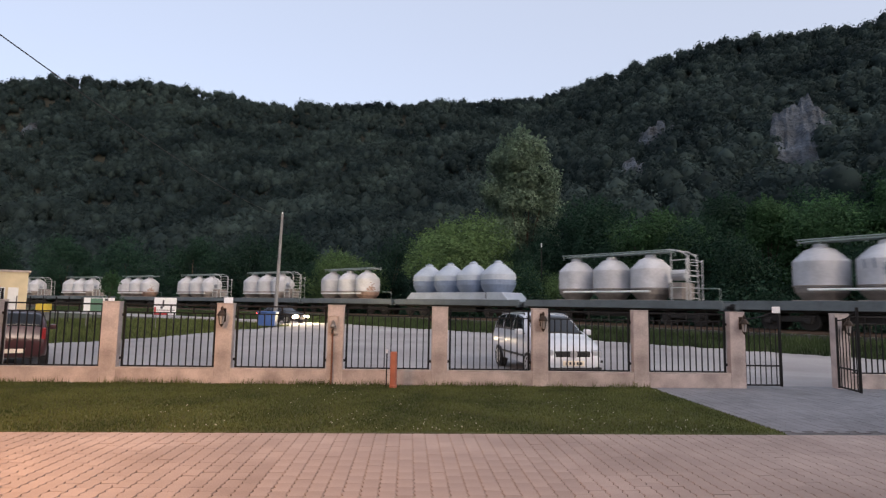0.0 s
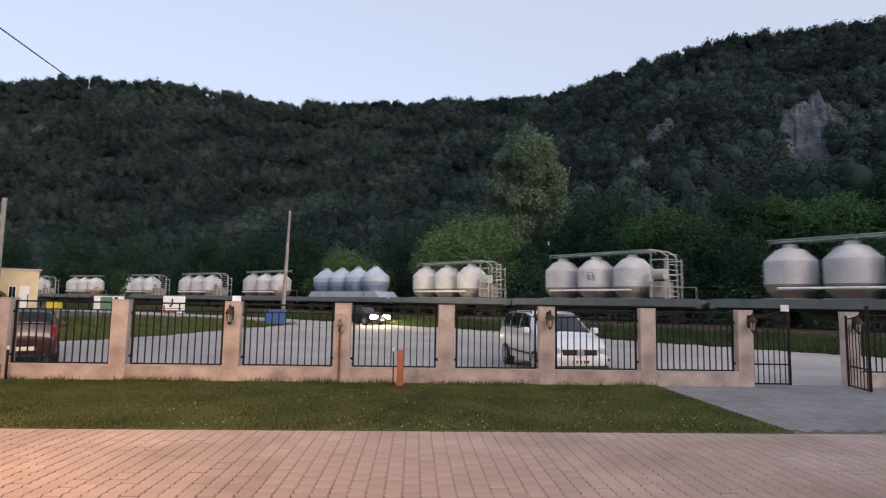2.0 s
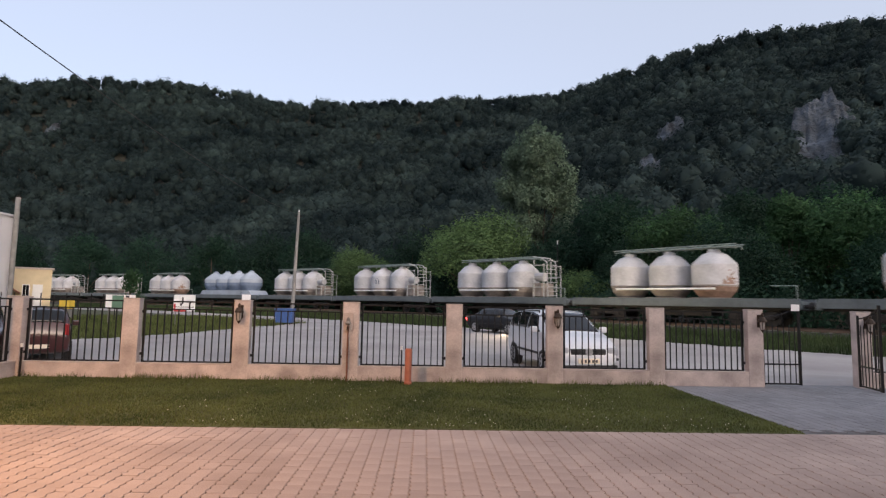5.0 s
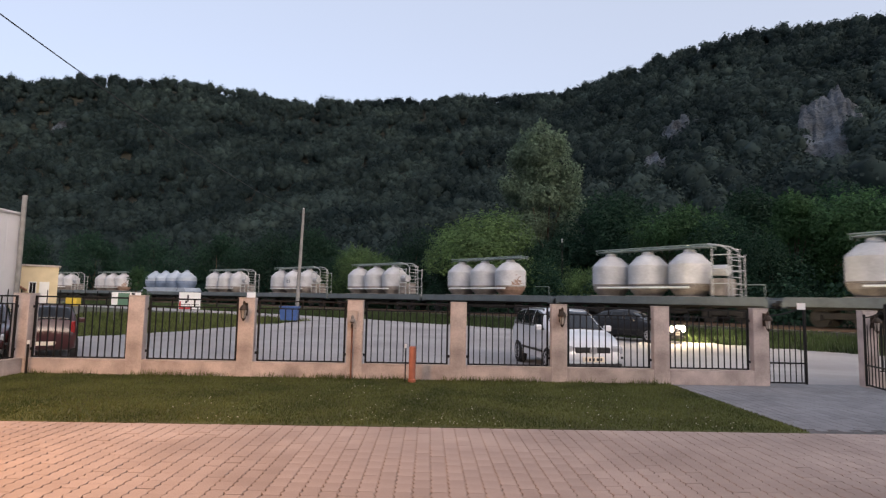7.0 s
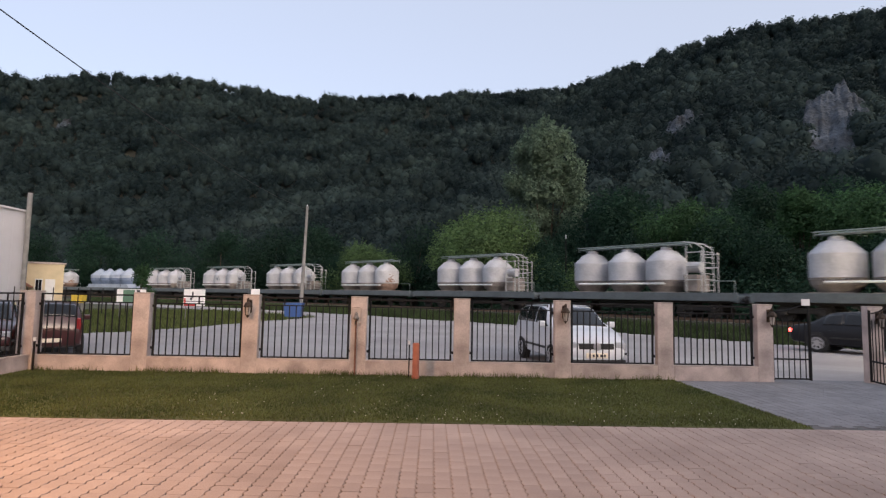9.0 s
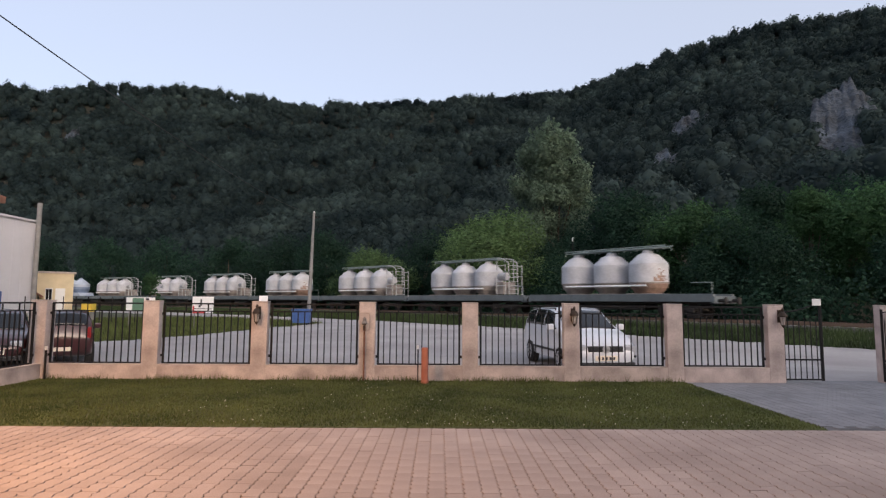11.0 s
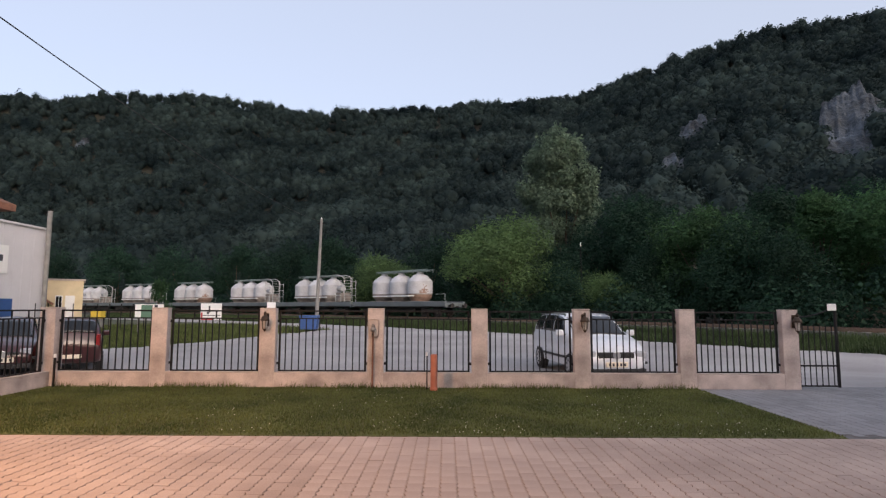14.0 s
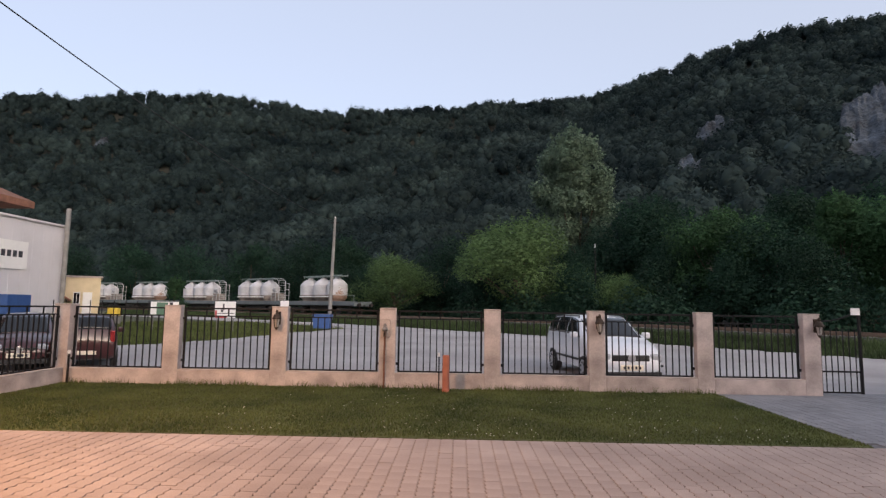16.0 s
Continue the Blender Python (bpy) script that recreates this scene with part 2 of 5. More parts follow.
TRACK_A0 = 0.7378
HOME = (-0.6, -11.1)


def track_gap(x, y):
    """How far a place lies on the near side of the track's centre line (negative: behind it)."""
    return TRACK_R - np.hypot(x - TRACK_X, y - TRACK_Y)


def step(a, b, v):
    u = np.clip((v - a) / (b - a), 0, 1)
    return u * u * (3 - 2 * u)


RIDGE_AZ = [-180, -70, -50, -41, -37.4, -35.6, -33.7, -31.7, -27.4, -23.7, -18.6, -14.3, -9.4, -3.6, 1.1, 5.7, 9.9, 13.2, 16.6, 19.3, 24.5, 27.9, 31.6, 34.7, 40.4, 55, 80, 180]
# past 41 the unseen ridge is raised to block low glow
RIDGE_EL = [0.10, 0.22, 0.27, 0.288, 0.306, 0.305, 0.319, 0.332, 0.344, 0.351, 0.353, 0.342, 0.353, 0.36, 0.367, 0.373, 0.374, 0.372, 0.388, 0.405, 0.427, 0.440, 0.440, 0.438, 0.424, 0.42, 0.42, 0.10]
RIDGE_DIST = [600, 500, 470, 450, 440, 436, 432, 428, 420, 414, 410, 406, 402, 396, 390, 382, 374, 366, 352, 340, 325, 318, 312, 308, 305, 320, 400, 600]


def waves(x, y):
    return (np.sin(x * 0.043 + 1.3 * np.sin(y * 0.021)) + np.sin(y * 0.05 + 0.9 * np.sin(x * 0.034) + 1.0) + 0.5 * np.sin(x * 0.11 + y * 0.09) + 0.5 * np.sin(x * 0.13 - y * 0.12 + 2)) / 3


def land(x, y):
    """The ground's height, without roads, lawn and paving."""
    x, y = np.asarray(x, dtype=float), np.asarray(y, dtype=float)
    gap = track_gap(x, y)
    z = -0.45 + 0.25 * step(24, 8, gap)
    z = z + (RAIL_Z - 0.45 - -0.2) * step(6.3, 3.6, gap)
    behind = -gap
    dx, dy = x - HOME[0], y - HOME[1]
    r = np.hypot(dx, dy)
    az = np.degrees(np.arctan2(dx, dy))
    far = np.interp(az, RIDGE_AZ, RIDGE_DIST)
    top = np.interp(az, RIDGE_AZ, RIDGE_EL) * far + 3.9 - 8.5
    near = r - behind
    u = np.clip((behind - 22) / (far - near - 22), 0, 1.6)
    rise = np.where(u < 1, u ** 1.35, 1 - 0.35 * (u - 1))
    hill = top * np.clip(rise, 0, 1) * (1 + 0.10 * waves(x, y) * np.clip(1 - u, 0, 1) * np.clip(u * 3, 0, 1))
    fade = step(-330, -200, dy)
    return z + np.where(behind > 22, hill, 0) * fade


def paved(x, y):
    """Whether a place lies on the concrete lot or the road that follows the track."""
    gap = track_gap(x, y)
    left = np.interp(y, [-30, 0, 12, 19, 27, 33, 40], [-30, -18, -16.8, -14, -12, -9.2, -6.4])
    wob = 0.25 * np.sin(x * 1.7 + y * 0.9) + 0.15 * np.sin(x * 3.1 - y * 2.3)
    lot = (gap > 6.6 + wob) & (x > left + wob) & (y > 0.25) & (y < 41)
    road = (gap > 6.6 + wob) & (gap < 12.0 + wob) & (y > 0.25)
    return lot | road


def lot_z(x, y):
    gap = track_gap(x, y)
    z = -0.40 + 0.23 * step(24, 8, gap)
    ramp = step(6.0, 0.3, y) * step(4.5, 6.3, x) * step(14, 9, x)
    return z * (1 - ramp) - 0.01 * ramp


def ground():
    rings = np.concatenate([np.arange(0.5, 75, 0.5), 75 * 1.035 ** np.arange(0, 56), [700, 1000, 1600, 2600, 4200]])
    angs = np.concatenate([np.arange(-62, 62, 0.55), np.arange(62, 298, 4.0)])
    a, r = np.meshgrid(np.radians(angs), rings)
    x, y = HOME[0] + r * np.sin(a), HOME[1] + r * np.cos(a)
    z = land(x, y)
    yard = (y < 0.15) & (x > -8.4)
    z = np.where(yard | ((y < 2) & (x > -30) & (y > -60)), np.minimum(z, -0.45), z)
    z = np.where(paved(x, y), z - 0.12, z)
    nr, na = x.shape
    verts = np.stack([x.ravel(), y.ravel(), z.ravel()], 1)
    i, j = np.meshgrid(np.arange(nr - 1), np.arange(na), indexing="ij")
    k = (j + 1) % na
    faces = np.stack([i * na + j, (i + 1) * na + j, (i + 1) * na + k, i * na + k], -1).reshape(-1, 4)
    me = raw_mesh("ground", verts, faces[:, ::-1], EARTH)
    me.polygons.foreach_set("use_smooth", [True] * len(me.polygons))
    me.materials.append(FLOOR)
    mid = verts[faces].mean(axis=1)
    me.polygons.foreach_set("material_index", (track_gap(mid[:, 0], mid[:, 1]) < -5).astype(np.int32))
    tagged(new("ground", me), "rough meadow rising into a wooded hillside", "ground", kind="structure")


def lot():
    s = 0.3
    xs, ys = np.arange(-75, 75, s), np.arange(0.3, 75, s)
    gx, gy = np.meshgrid(xs, ys)
    keep = paved(gx + s / 2, gy + s / 2)
    nx = len(xs)
    i, j = np.nonzero(keep[:-1, :-1])
    q = np.stack([i * nx + j, i * nx + j + 1, (i + 1) * nx + j + 1, (i + 1) * nx + j], 1)
    used, inv = np.unique(q, return_inverse=True)
    x, y = gx.ravel()[used], gy.ravel()[used]
    z = lot_z(x, y) + 0.012 * np.sin(x * 0.8) * np.sin(y * 0.7)
    me = raw_mesh("road", np.stack([x, y, z], 1), inv.reshape(-1, 4), CONCRETE)
    me.polygons.foreach_set("use_smooth", [True] * len(me.polygons))
    tagged(new("road", me), "pale worn concrete lot with a road along the railway", "road", kind="structure")


ground()
lot()


# ---------------------------------------------------------------- yard: lawn and paving slabs
LAWN_Y0, LAWN_Y1, LAWN_X1 = -4.15, -0.125, 4.18
tagged(part("lawn", box(-8.15, LAWN_Y0, -0.4, LAWN_X1, LAWN_Y1, 0.0), LAWN), "short mown lawn with clover beside the fence", "lawn", kind="structure")
paving = tagged(part("paving", box(-9.5, -30, -0.4, 40, LAWN_Y0 - 0.004, -0.012), JOINT), "pinkish interlocking concrete paving with dark joints", "paving", kind="structure")
drive = tagged(part("driveway", box(LAWN_X1 + 0.004, LAWN_Y0, -0.4, 40, 0.29, -0.012), JOINT_GREY), "grey interlocking paved driveway leading to the gate", "driveway", kind="structure")

# ---------------------------------------------------------------- fence
PILLAR_H, PLINTH_H = 1.5, 0.27


def make_pillar(back):
    """Its face lies just before the plinth's; back: how far it reaches behind the panels."""
    p = thing("fence_pillar", "square stuccoed fence pillar, pinkish and weathered", "pillar", "pillars of the fence")
    part("shaft", box(-0.155, -0.126, -0.1, 0.155, back, PILLAR_H - 0.03, 0.012), STUCCO, p)
    part("cap", box(-0.159, -0.13, PILLAR_H - 0.03, 0.159, back + 0.004, PILLAR_H, 0.01), STUCCO_CAP, p)
    return p


def make_panel(width):
    """A wrought-iron panel, its frame from x = 0 to width."""
    p = thing("fence_panel", "black wrought-iron fence panel between stucco pillars", "fence panel", "panels of the fence")
    lo, mid, hi = 0.285, 1.285, 1.455
    rail = part("rail", box(0, -0.015, lo, width, 0.015, lo + 0.03, 0.003), IRON, p)
    part("rail", box(0, -0.015, mid, width, 0.015, mid + 0.022, 0.003), IRON, p)
    part("rail", box(0, -0.015, hi - 0.03, width, 0.015, hi, 0.003), IRON, p)
    for x in (0, width - 0.035):
        part("stile", box(x, -0.018, lo, x + 0.035, 0.018, hi, 0.003), IRON, p)
    n = 12
    bar = mesh_from("bar", box(-0.0095, -0.0095, lo + 0.02, 0.0095, 0.0095, mid + 0.005), IRON)
    for i in range(n):
        o = part("bar", bar, IRON, p)
        o.location.x = (i + 1) * width / (n + 1)
    for i in range(1, 4):
        x = i * width / 4
        part("spacer", box(x - 0.012, -0.008, mid + 0.02, x + 0.012, 0.008, hi - 0.02), IRON, p)
    for x in (-0.035, width):
        for z in (0.42, 1.22):
            part("bracket", box(x, -0.012, z, x + 0.035, 0.012, z + 0.05, 0.003), IRON, p)
    return p


CORNER = -8.25
make_pillar(0.155).matrix_basis = pose(CORNER, 0, 0)
pillar0 = make_pillar(0.04)
pillar0.matrix_basis = pose(-6.085, 0, 0)
for x in (-4.0, -1.926, 0.064, 2.02, 4.022, 5.986, 8.22, 10.3, 12.3, 14.3, 16.3):
    copy_thing(pillar0, pose(x, 0.0 if x < 8 else 0.06, 0))
for y in (-2.05, -4.1, -6.15):
    copy_thing(pillar0, pose(CORNER, y, 0, 0, 0, 90))

XS = [CORNER, -6.085, -4.0, -1.926, 0.064, 2.02, 4.022, 5.986]
for a, b in zip(XS, XS[1:]):
    p = make_panel(b - a - 0.31 - 0.07)
    p.matrix_basis = pose(a + 0.155 + 0.035, 0, 0)
panel_r = make_panel(2.0 - 0.38)
panel_r.matrix_basis = pose(8.22 + 0.19, 0.06, 0)
for x in (10.3, 12.3, 14.3):
    copy_thing(panel_r, pose(x + 0.19, 0.06, 0))
for y in (-2.05, -4.1, -6.15):
    copy_thing(panel_r, pose(CORNER, y + 0.21, 0, 0, 0, 90))


def plinth(name, x0, y0, x1, y1):
    bm = box(x0, y0, -0.45, x1, y1, PLINTH_H, 0.01)
    w = tagged(part(name, bm, STUCCO), "low stuccoed plinth wall of the fence, stained", "wall", kind="structure")
    cx = 0.003
    part("coping", box(x0 - (0 if x1 - x0 > y1 - y0 else cx), y0 - (cx if x1 - x0 > y1 - y0 else 0), PLINTH_H + 0.0005, x1 + (0 if x1 - x0 > y1 - y0 else cx), y1 + (cx if x1 - x0 > y1 - y0 else 0), PLINTH_H + 0.018, 0.004), STUCCO_CAP, w)


plinth("wall_front", -8.093, -0.12, 5.843, 0.12)
plinth("wall_gate_side", 8.378, -0.06, 16.2, 0.18)
plinth("wall_side", -8.37, -6.0, -8.13, -0.13)


def make_gate(width):
    g = thing("gate_leaf", "black iron gate leaf with a curved top, standing open", "gate", "gate leaves")
    part("stile", box(0, -0.018, 0.03, 0.035, 0.018, 1.42, 0.004), IRON, g)
    part("stile", box(width - 0.045, -0.022, 0.03, width, 0.022, 1.62, 0.004), IRON, g)
    for z in (0.04, 0.42):
        part("rail", box(0.03, -0.014, z, width - 0.04, 0.014, z + 0.03, 0.003), IRON, g)
    bm = bmesh.new()
    last = None
    for i in range(9):
        u = i / 8
        q = (0.03 + u * (width - 0.07), 0, 1.36 + 0.2 * u * u)
        if last:
            rod(last, q, 0.013, 6, bm=bm)
        last = q
    part("top_rail", bm, IRON, g)
    n = 6
    for i in range(n):
        x = (i + 1) * width / (n + 1)
        b = part("bar", box(x - 0.007, -0.007, 0.05, x + 0.007, 0.007, 1.18), IRON, g)
        part("spear_tip", rod((x, 0, 1.18), (x, 0, 1.25), 0.011, 6, 0.002), IRON, b)
    return g


gate = make_gate(0.78)
gate.matrix_basis = pose(6.165, -0.02, 0)
gate2 = copy_thing(gate, pose(8.05, -0.11, 0, 0, 0, 258))
sign = thing("gate_plate", "small blank white plate on the gate's top corner", "sign", at=pose(6.84, -0.06, 1.55))
part("plate", box(-0.085, -0.006, -0.065, 0.085, 0.006, 0.065, 0.004), SIGNWHITE, sign)
part("bracket", box(-0.01, 0.006, -0.03, 0.01, 0.025, 0.03), IRON, sign)


def make_lantern():
    o = thing("wall_lantern", "bronze wall lantern with frosted panes on a pillar", "lantern", "lanterns of the pillars")
    part("back_plate", box(-0.045, -0.012, -0.09, 0.045, 0.002, 0.16, 0.006), BRONZE, o)
    bm = rod((0, -0.01, 0.1), (0, -0.1, 0.13), 0.010)
    rod((0, -0.1, 0.13), (0, -0.11, 0.06), 0.010, bm=bm)
    part("arm", bm, BRONZE, o)
    part("roof", lathe([(0.088, 0.02), (0.085, 0.045), (0.055, 0.10), (0.022, 0.125), (0.03, 0.15), (0.022, 0.18), (0.003, 0.20)], 8, (0, -0.11, 0)), BRONZE, o)
    part("glass", lathe([(0.038, -0.13), (0.06, 0.03)], 6, (0, -0.11, 0)), FROST, o)
    part("base", lathe([(0.004, -0.19), (0.018, -0.17), (0.03, -0.15), (0.045, -0.13)], 8, (0, -0.11, 0)), BRONZE, o)
    for i in range(6):
        a = math.radians(60 * i)
        part("rib", rod((0.04 * math.cos(a), -0.11 + 0.04 * math.sin(a), -0.13), (0.063 * math.cos(a), -0.11 + 0.063 * math.sin(a), 0.03), 0.005, 5), BRONZE, o)
    return o


lan = make_lantern()
lan.matrix_basis = pose(-4.02, -0.127, 1.24)
for x, y, rz in ((2.05, -0.127, 0), (8.26, -0.067, 0)):
    copy_thing(lan, pose(x, y, 1.24, 0, 0, rz))
copy_thing(lan, pose(6.06, -0.127, 1.24))

# ---------------------------------------------------------------- railway
def track_pose(s, z=RAIL_Z):
    """s: metres along the track, growing to the far end; x of the pose points back along it, y away from the yard."""
    a = TRACK_A0 + s / TRACK_R
    x, y = TRACK_X + TRACK_R * math.cos(a), TRACK_Y + TRACK_R * math.sin(a)
    return pose(x, y, z, 0, 0, math.degrees(a) - 90)


def ring_strip(profile, s0, s1, n):
    """A strip along the track; profile: (gap, z) pairs across it."""
    verts, faces = [], []
    m = len(profile)
    for i in range(n + 1):
        a = TRACK_A0 + (s0 + (s1 - s0) * i / n) / TRACK_R
        for g, z in profile:
            verts.append((TRACK_X + (TRACK_R - g) * math.cos(a), TRACK_Y + (TRACK_R - g) * math.sin(a), z))
    for i in range(n):
        for j in range(m - 1):
            faces.append((i * m + j, i * m + j + 1, (i + 1) * m + j + 1, (i + 1) * m + j))
    return verts, faces


v, f = ring_strip([(3.4, -0.1), (2.6, 0.30), (1.9, 0.42), (-1.9, 0.42), (-2.8, 0.2), (-3.6, 0.0)], -70, 260, 160)
tagged(new("track_bed", raw_mesh("track_bed", v, f, BALLAST)), "dark stone ballast bed of the railway", "railway", kind="structure")
for g in (0.75, -0.75):
    v, f = ring_strip([(g + 0.035, 0.43), (g + 0.035, RAIL_Z), (g - 0.035, RAIL_Z), (g - 0.035, 0.43)], -70, 260, 200)
    tagged(new("rail", raw_mesh("rail", v, f, RAIL)), "rusty steel rail on sleepers", "rail", "rails", "structure")
sl = mesh_from("sleeper", box(-0.13, -1.25, -0.2, 0.13, 1.25, -0.155, 0.01), SLEEPER)
beds = thing("sleepers", "concrete sleepers under the rails", "sleeper", kind="structure")
for i in range(150):
    o = part("sleeper", sl, SLEEPER, beds)
    o.matrix_basis = track_pose(-45 + 0.65 * i)


def tank_profile(r):
    return [(0.35, 1.30), (0.55, 1.42), (r * 0.93, 2.05), (r, 2.16), (r, 3.38), (r * 0.97, 3.46), (r * 0.55, 3.98), (0.36, 4.10), (0.34, 4.22), (0.30, 4.28)]


def bogie(w, x):
    b = part("bogie", box(x - 1.15, -1.0, 0.42, x + 1.15, 1.0, 0.72, 0.04), UNDER, w)
    for sx in (-0.9, 0.9):
        for sy in (-0.75, 0.75):
            part("wheel", rod((x + sx, sy - 0.06, 0.46), (x + sx, sy + 0.06, 0.46), 0.46, 18), UNDER, b)
        part("axle_box", box(x + sx - 0.16, -1.14, 0.34, x + sx + 0.16, -0.88, 0.62, 0.03), UNDER, b)


def under_frame(w, x0, x1):
    part("side_sill", box(x0, 1.05, 0.98, x1, 1.35, 1.45, 0.02), SILL, w)
    part("side_sill", box(x0, -1.35, 0.98, x1, -1.05, 1.45, 0.02), SILL, w)
    part("underframe", box(x0 + 0.1, -1.04, 0.85, x1 - 0.1, 1.04, 1.18, 0.02), UNDER, w)
    for x in (x0, x1):
        d = -1 if x == x0 else 1
        part("end_beam", box(x - 0.1, -1.36, 0.9, x + 0.1, 1.36, 1.32, 0.02), SILL, w)
        for y in (-0.87, 0.87):
            bm = rod((x, y, 1.06), (x + d * 0.45, y, 1.06), 0.10, 10)
            rod((x + d * 0.45, y, 1.06), (x + d * 0.52, y, 1.06), 0.22, 14, bm=bm)
            part("buffer", bm, UNDER, w)
        part("coupler", rod((x, 0, 1.0), (x + d * 0.42, 0, 0.98), 0.06, 8), UNDER, w)
    bogie(w, x0 + 2.3)
    bogie(w, x1 - 2.3)
    part("brake_gear", box(x0 + 4.6, -0.7, 0.45, x1 - 4.6, 0.9, 0.84, 0.03), UNDER, w)


def make_wagon(cage=True, rust=False, patch=False):
    """Its leading tank begins at x = 0; y points away from the yard."""
    w = thing("cement_wagon", "pale grey cement wagon with three pressure tanks", "railway wagon", "wagons of the goods train")
    x0, x1 = -2.2, 11.45
    under_frame(w, x0, x1)
    for i in range(3):
        t = part("tank", lathe(tank_profile(1.22), 26, (1.3 + 2.72 * i, 0, 0)), TANK, w, smooth=False)
        t.data.polygons.foreach_set("use_smooth", [True] * len(t.data.polygons))
        t.data.set_sharp_from_angle(angle=radians(24))
        part("hopper", lathe([(0.40, 1.20), (0.72, 1.40), (1.12, 1.86), (1.20, 2.14)], 26, (1.3 + 2.72 * i, 0, 0.0)), TANK_RUST if rust and i == 2 else TANK_LOW, t, "brownish conical outlet, shade put into its colour")
        part("manhole_lid", lathe([(0.26, 4.27), (0.26, 4.33), (0.08, 4.38)], 14, (1.3 + 2.72 * i, 0, 0)), WALK, t)
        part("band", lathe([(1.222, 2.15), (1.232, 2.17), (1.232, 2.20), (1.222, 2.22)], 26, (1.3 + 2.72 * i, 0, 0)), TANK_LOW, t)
        if rust and i == 2:
            bm = lathe([(1.224, 2.26 + 0.09 * q) for q in range(10)], 72, (1.3 + 2.72 * i, 0, 0))
            rnd = random.Random(7)
            dead = []
            for f in bm.faces:
                p = f.calc_center_median()
                a = math.atan2(-p.y, p.x - 6.74)
                keep = abs(f.normal.z) < 0.9 and rnd.random() > abs(a - 0.45) / 0.5 + (p.z - 2.3) * 0.75
                if not keep:
                    dead.append(f)
            bmesh.ops.delete(bm, geom=dead, context="FACES")
            part("rust_stain", bm, TANK_RUST, t, "brown rust stain")
        if patch and i == 0:
            bm = bmesh.new()
            rnd = random.Random(4)
            for q in range(6):
                a, z = 1.1 + 0.9 * rnd.random(), 2.75 + 0.5 * rnd.random()
                d = 0.12 + 0.12 * rnd.random()
                vs = [bm.verts.new((1.3 + 2.72 + 1.226 * math.cos(a + da * d), -1.226 * math.sin(a + da * d), z + dz * d)) for da, dz in ((-1, -1), (1, -1), (1.2, 1), (-0.8, 1.1))]
                bm.faces.new(vs)
            part("painted_scrawl", bm, SCRAWL, t, "dark painted scrawl")
    part("feed_pipe", rod((1.2, -1.42, 1.98), (7.4, -1.42, 1.98), 0.06, 8), PIPE, w, "white pipe along the side")
    for x in (1.3, 4.02, 6.74):
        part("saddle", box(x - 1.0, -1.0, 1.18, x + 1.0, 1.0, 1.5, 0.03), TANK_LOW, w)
    # walkway over the tanks
    top = part("catwalk", box(0.5, -0.42, 4.36, 8.1, 0.42, 4.40, 0.008), WALK, w)
    for y in (-0.45, 0.45):
        part("handrail", rod((0.4, y, 4.50), (8.2, y, 4.50), 0.035, 6), WALK, top)
    for i in range(9):
        x = 0.5 + 0.95 * i
        part("catwalk_post", rod((x, 0.43, 4.2), (x, 0.43, 4.52), 0.025, 5), WALK, top)
        part("catwalk_post", rod((x, -0.43, 4.2), (x, -0.43, 4.52), 0.025, 5), WALK, top)
    if cage:
        for y in (-0.55, 0.55):
            bm = bmesh.new()
            pts = [(8.1, y, 4.50), (8.85, y, 4.38), (9.35, y, 4.05), (9.45, y, 1.35)]
            for a, b in zip(pts, pts[1:]):
                rod(a, b, 0.04, 6, bm=bm)
            part("cage_rail", bm, CAGE, w)
            part("cage_post", rod((8.55, y * 1.9, 1.3), (8.55, y * 1.9, 4.2), 0.035, 6), CAGE, w)
            part("cage_post", rod((9.45, y * 1.9, 1.3), (9.45, y * 1.9, 3.9), 0.035, 6), CAGE, w)
            for z in (2.2, 3.0, 3.8):
                part("cage_bar", rod((8.55, y * 1.9, z), (9.45, y * 1.9, z), 0.028, 6), CAGE, w)
        for i in range(9):
            z = 1.6 + 0.32 * i
            part("ladder_rung", rod((9.45, -0.55, z), (9.45, 0.55, z), 0.022, 5), CAGE, w)
        part("valve_box", box(8.35, -0.95, 1.52, 9.15, 0.6, 2.5, 0.04), TANK_LOW, w, "brown-grey valve box")
        part("air_tank", rod((8.4, -0.5, 2.95), (9.2, -0.5, 2.95), 0.32, 14), TANK, w)
    part("brake_rail", rod((x1 - 0.1, -1.2, 1.3), (x1 - 0.1, -1.2, 2.1), 0.025, 6), WALK, w)
    part("brake_rail", rod((x1 - 1.3, -1.2, 2.1), (x1 - 0.1, -1.2, 2.1), 0.025, 6), WALK, w)
    return w


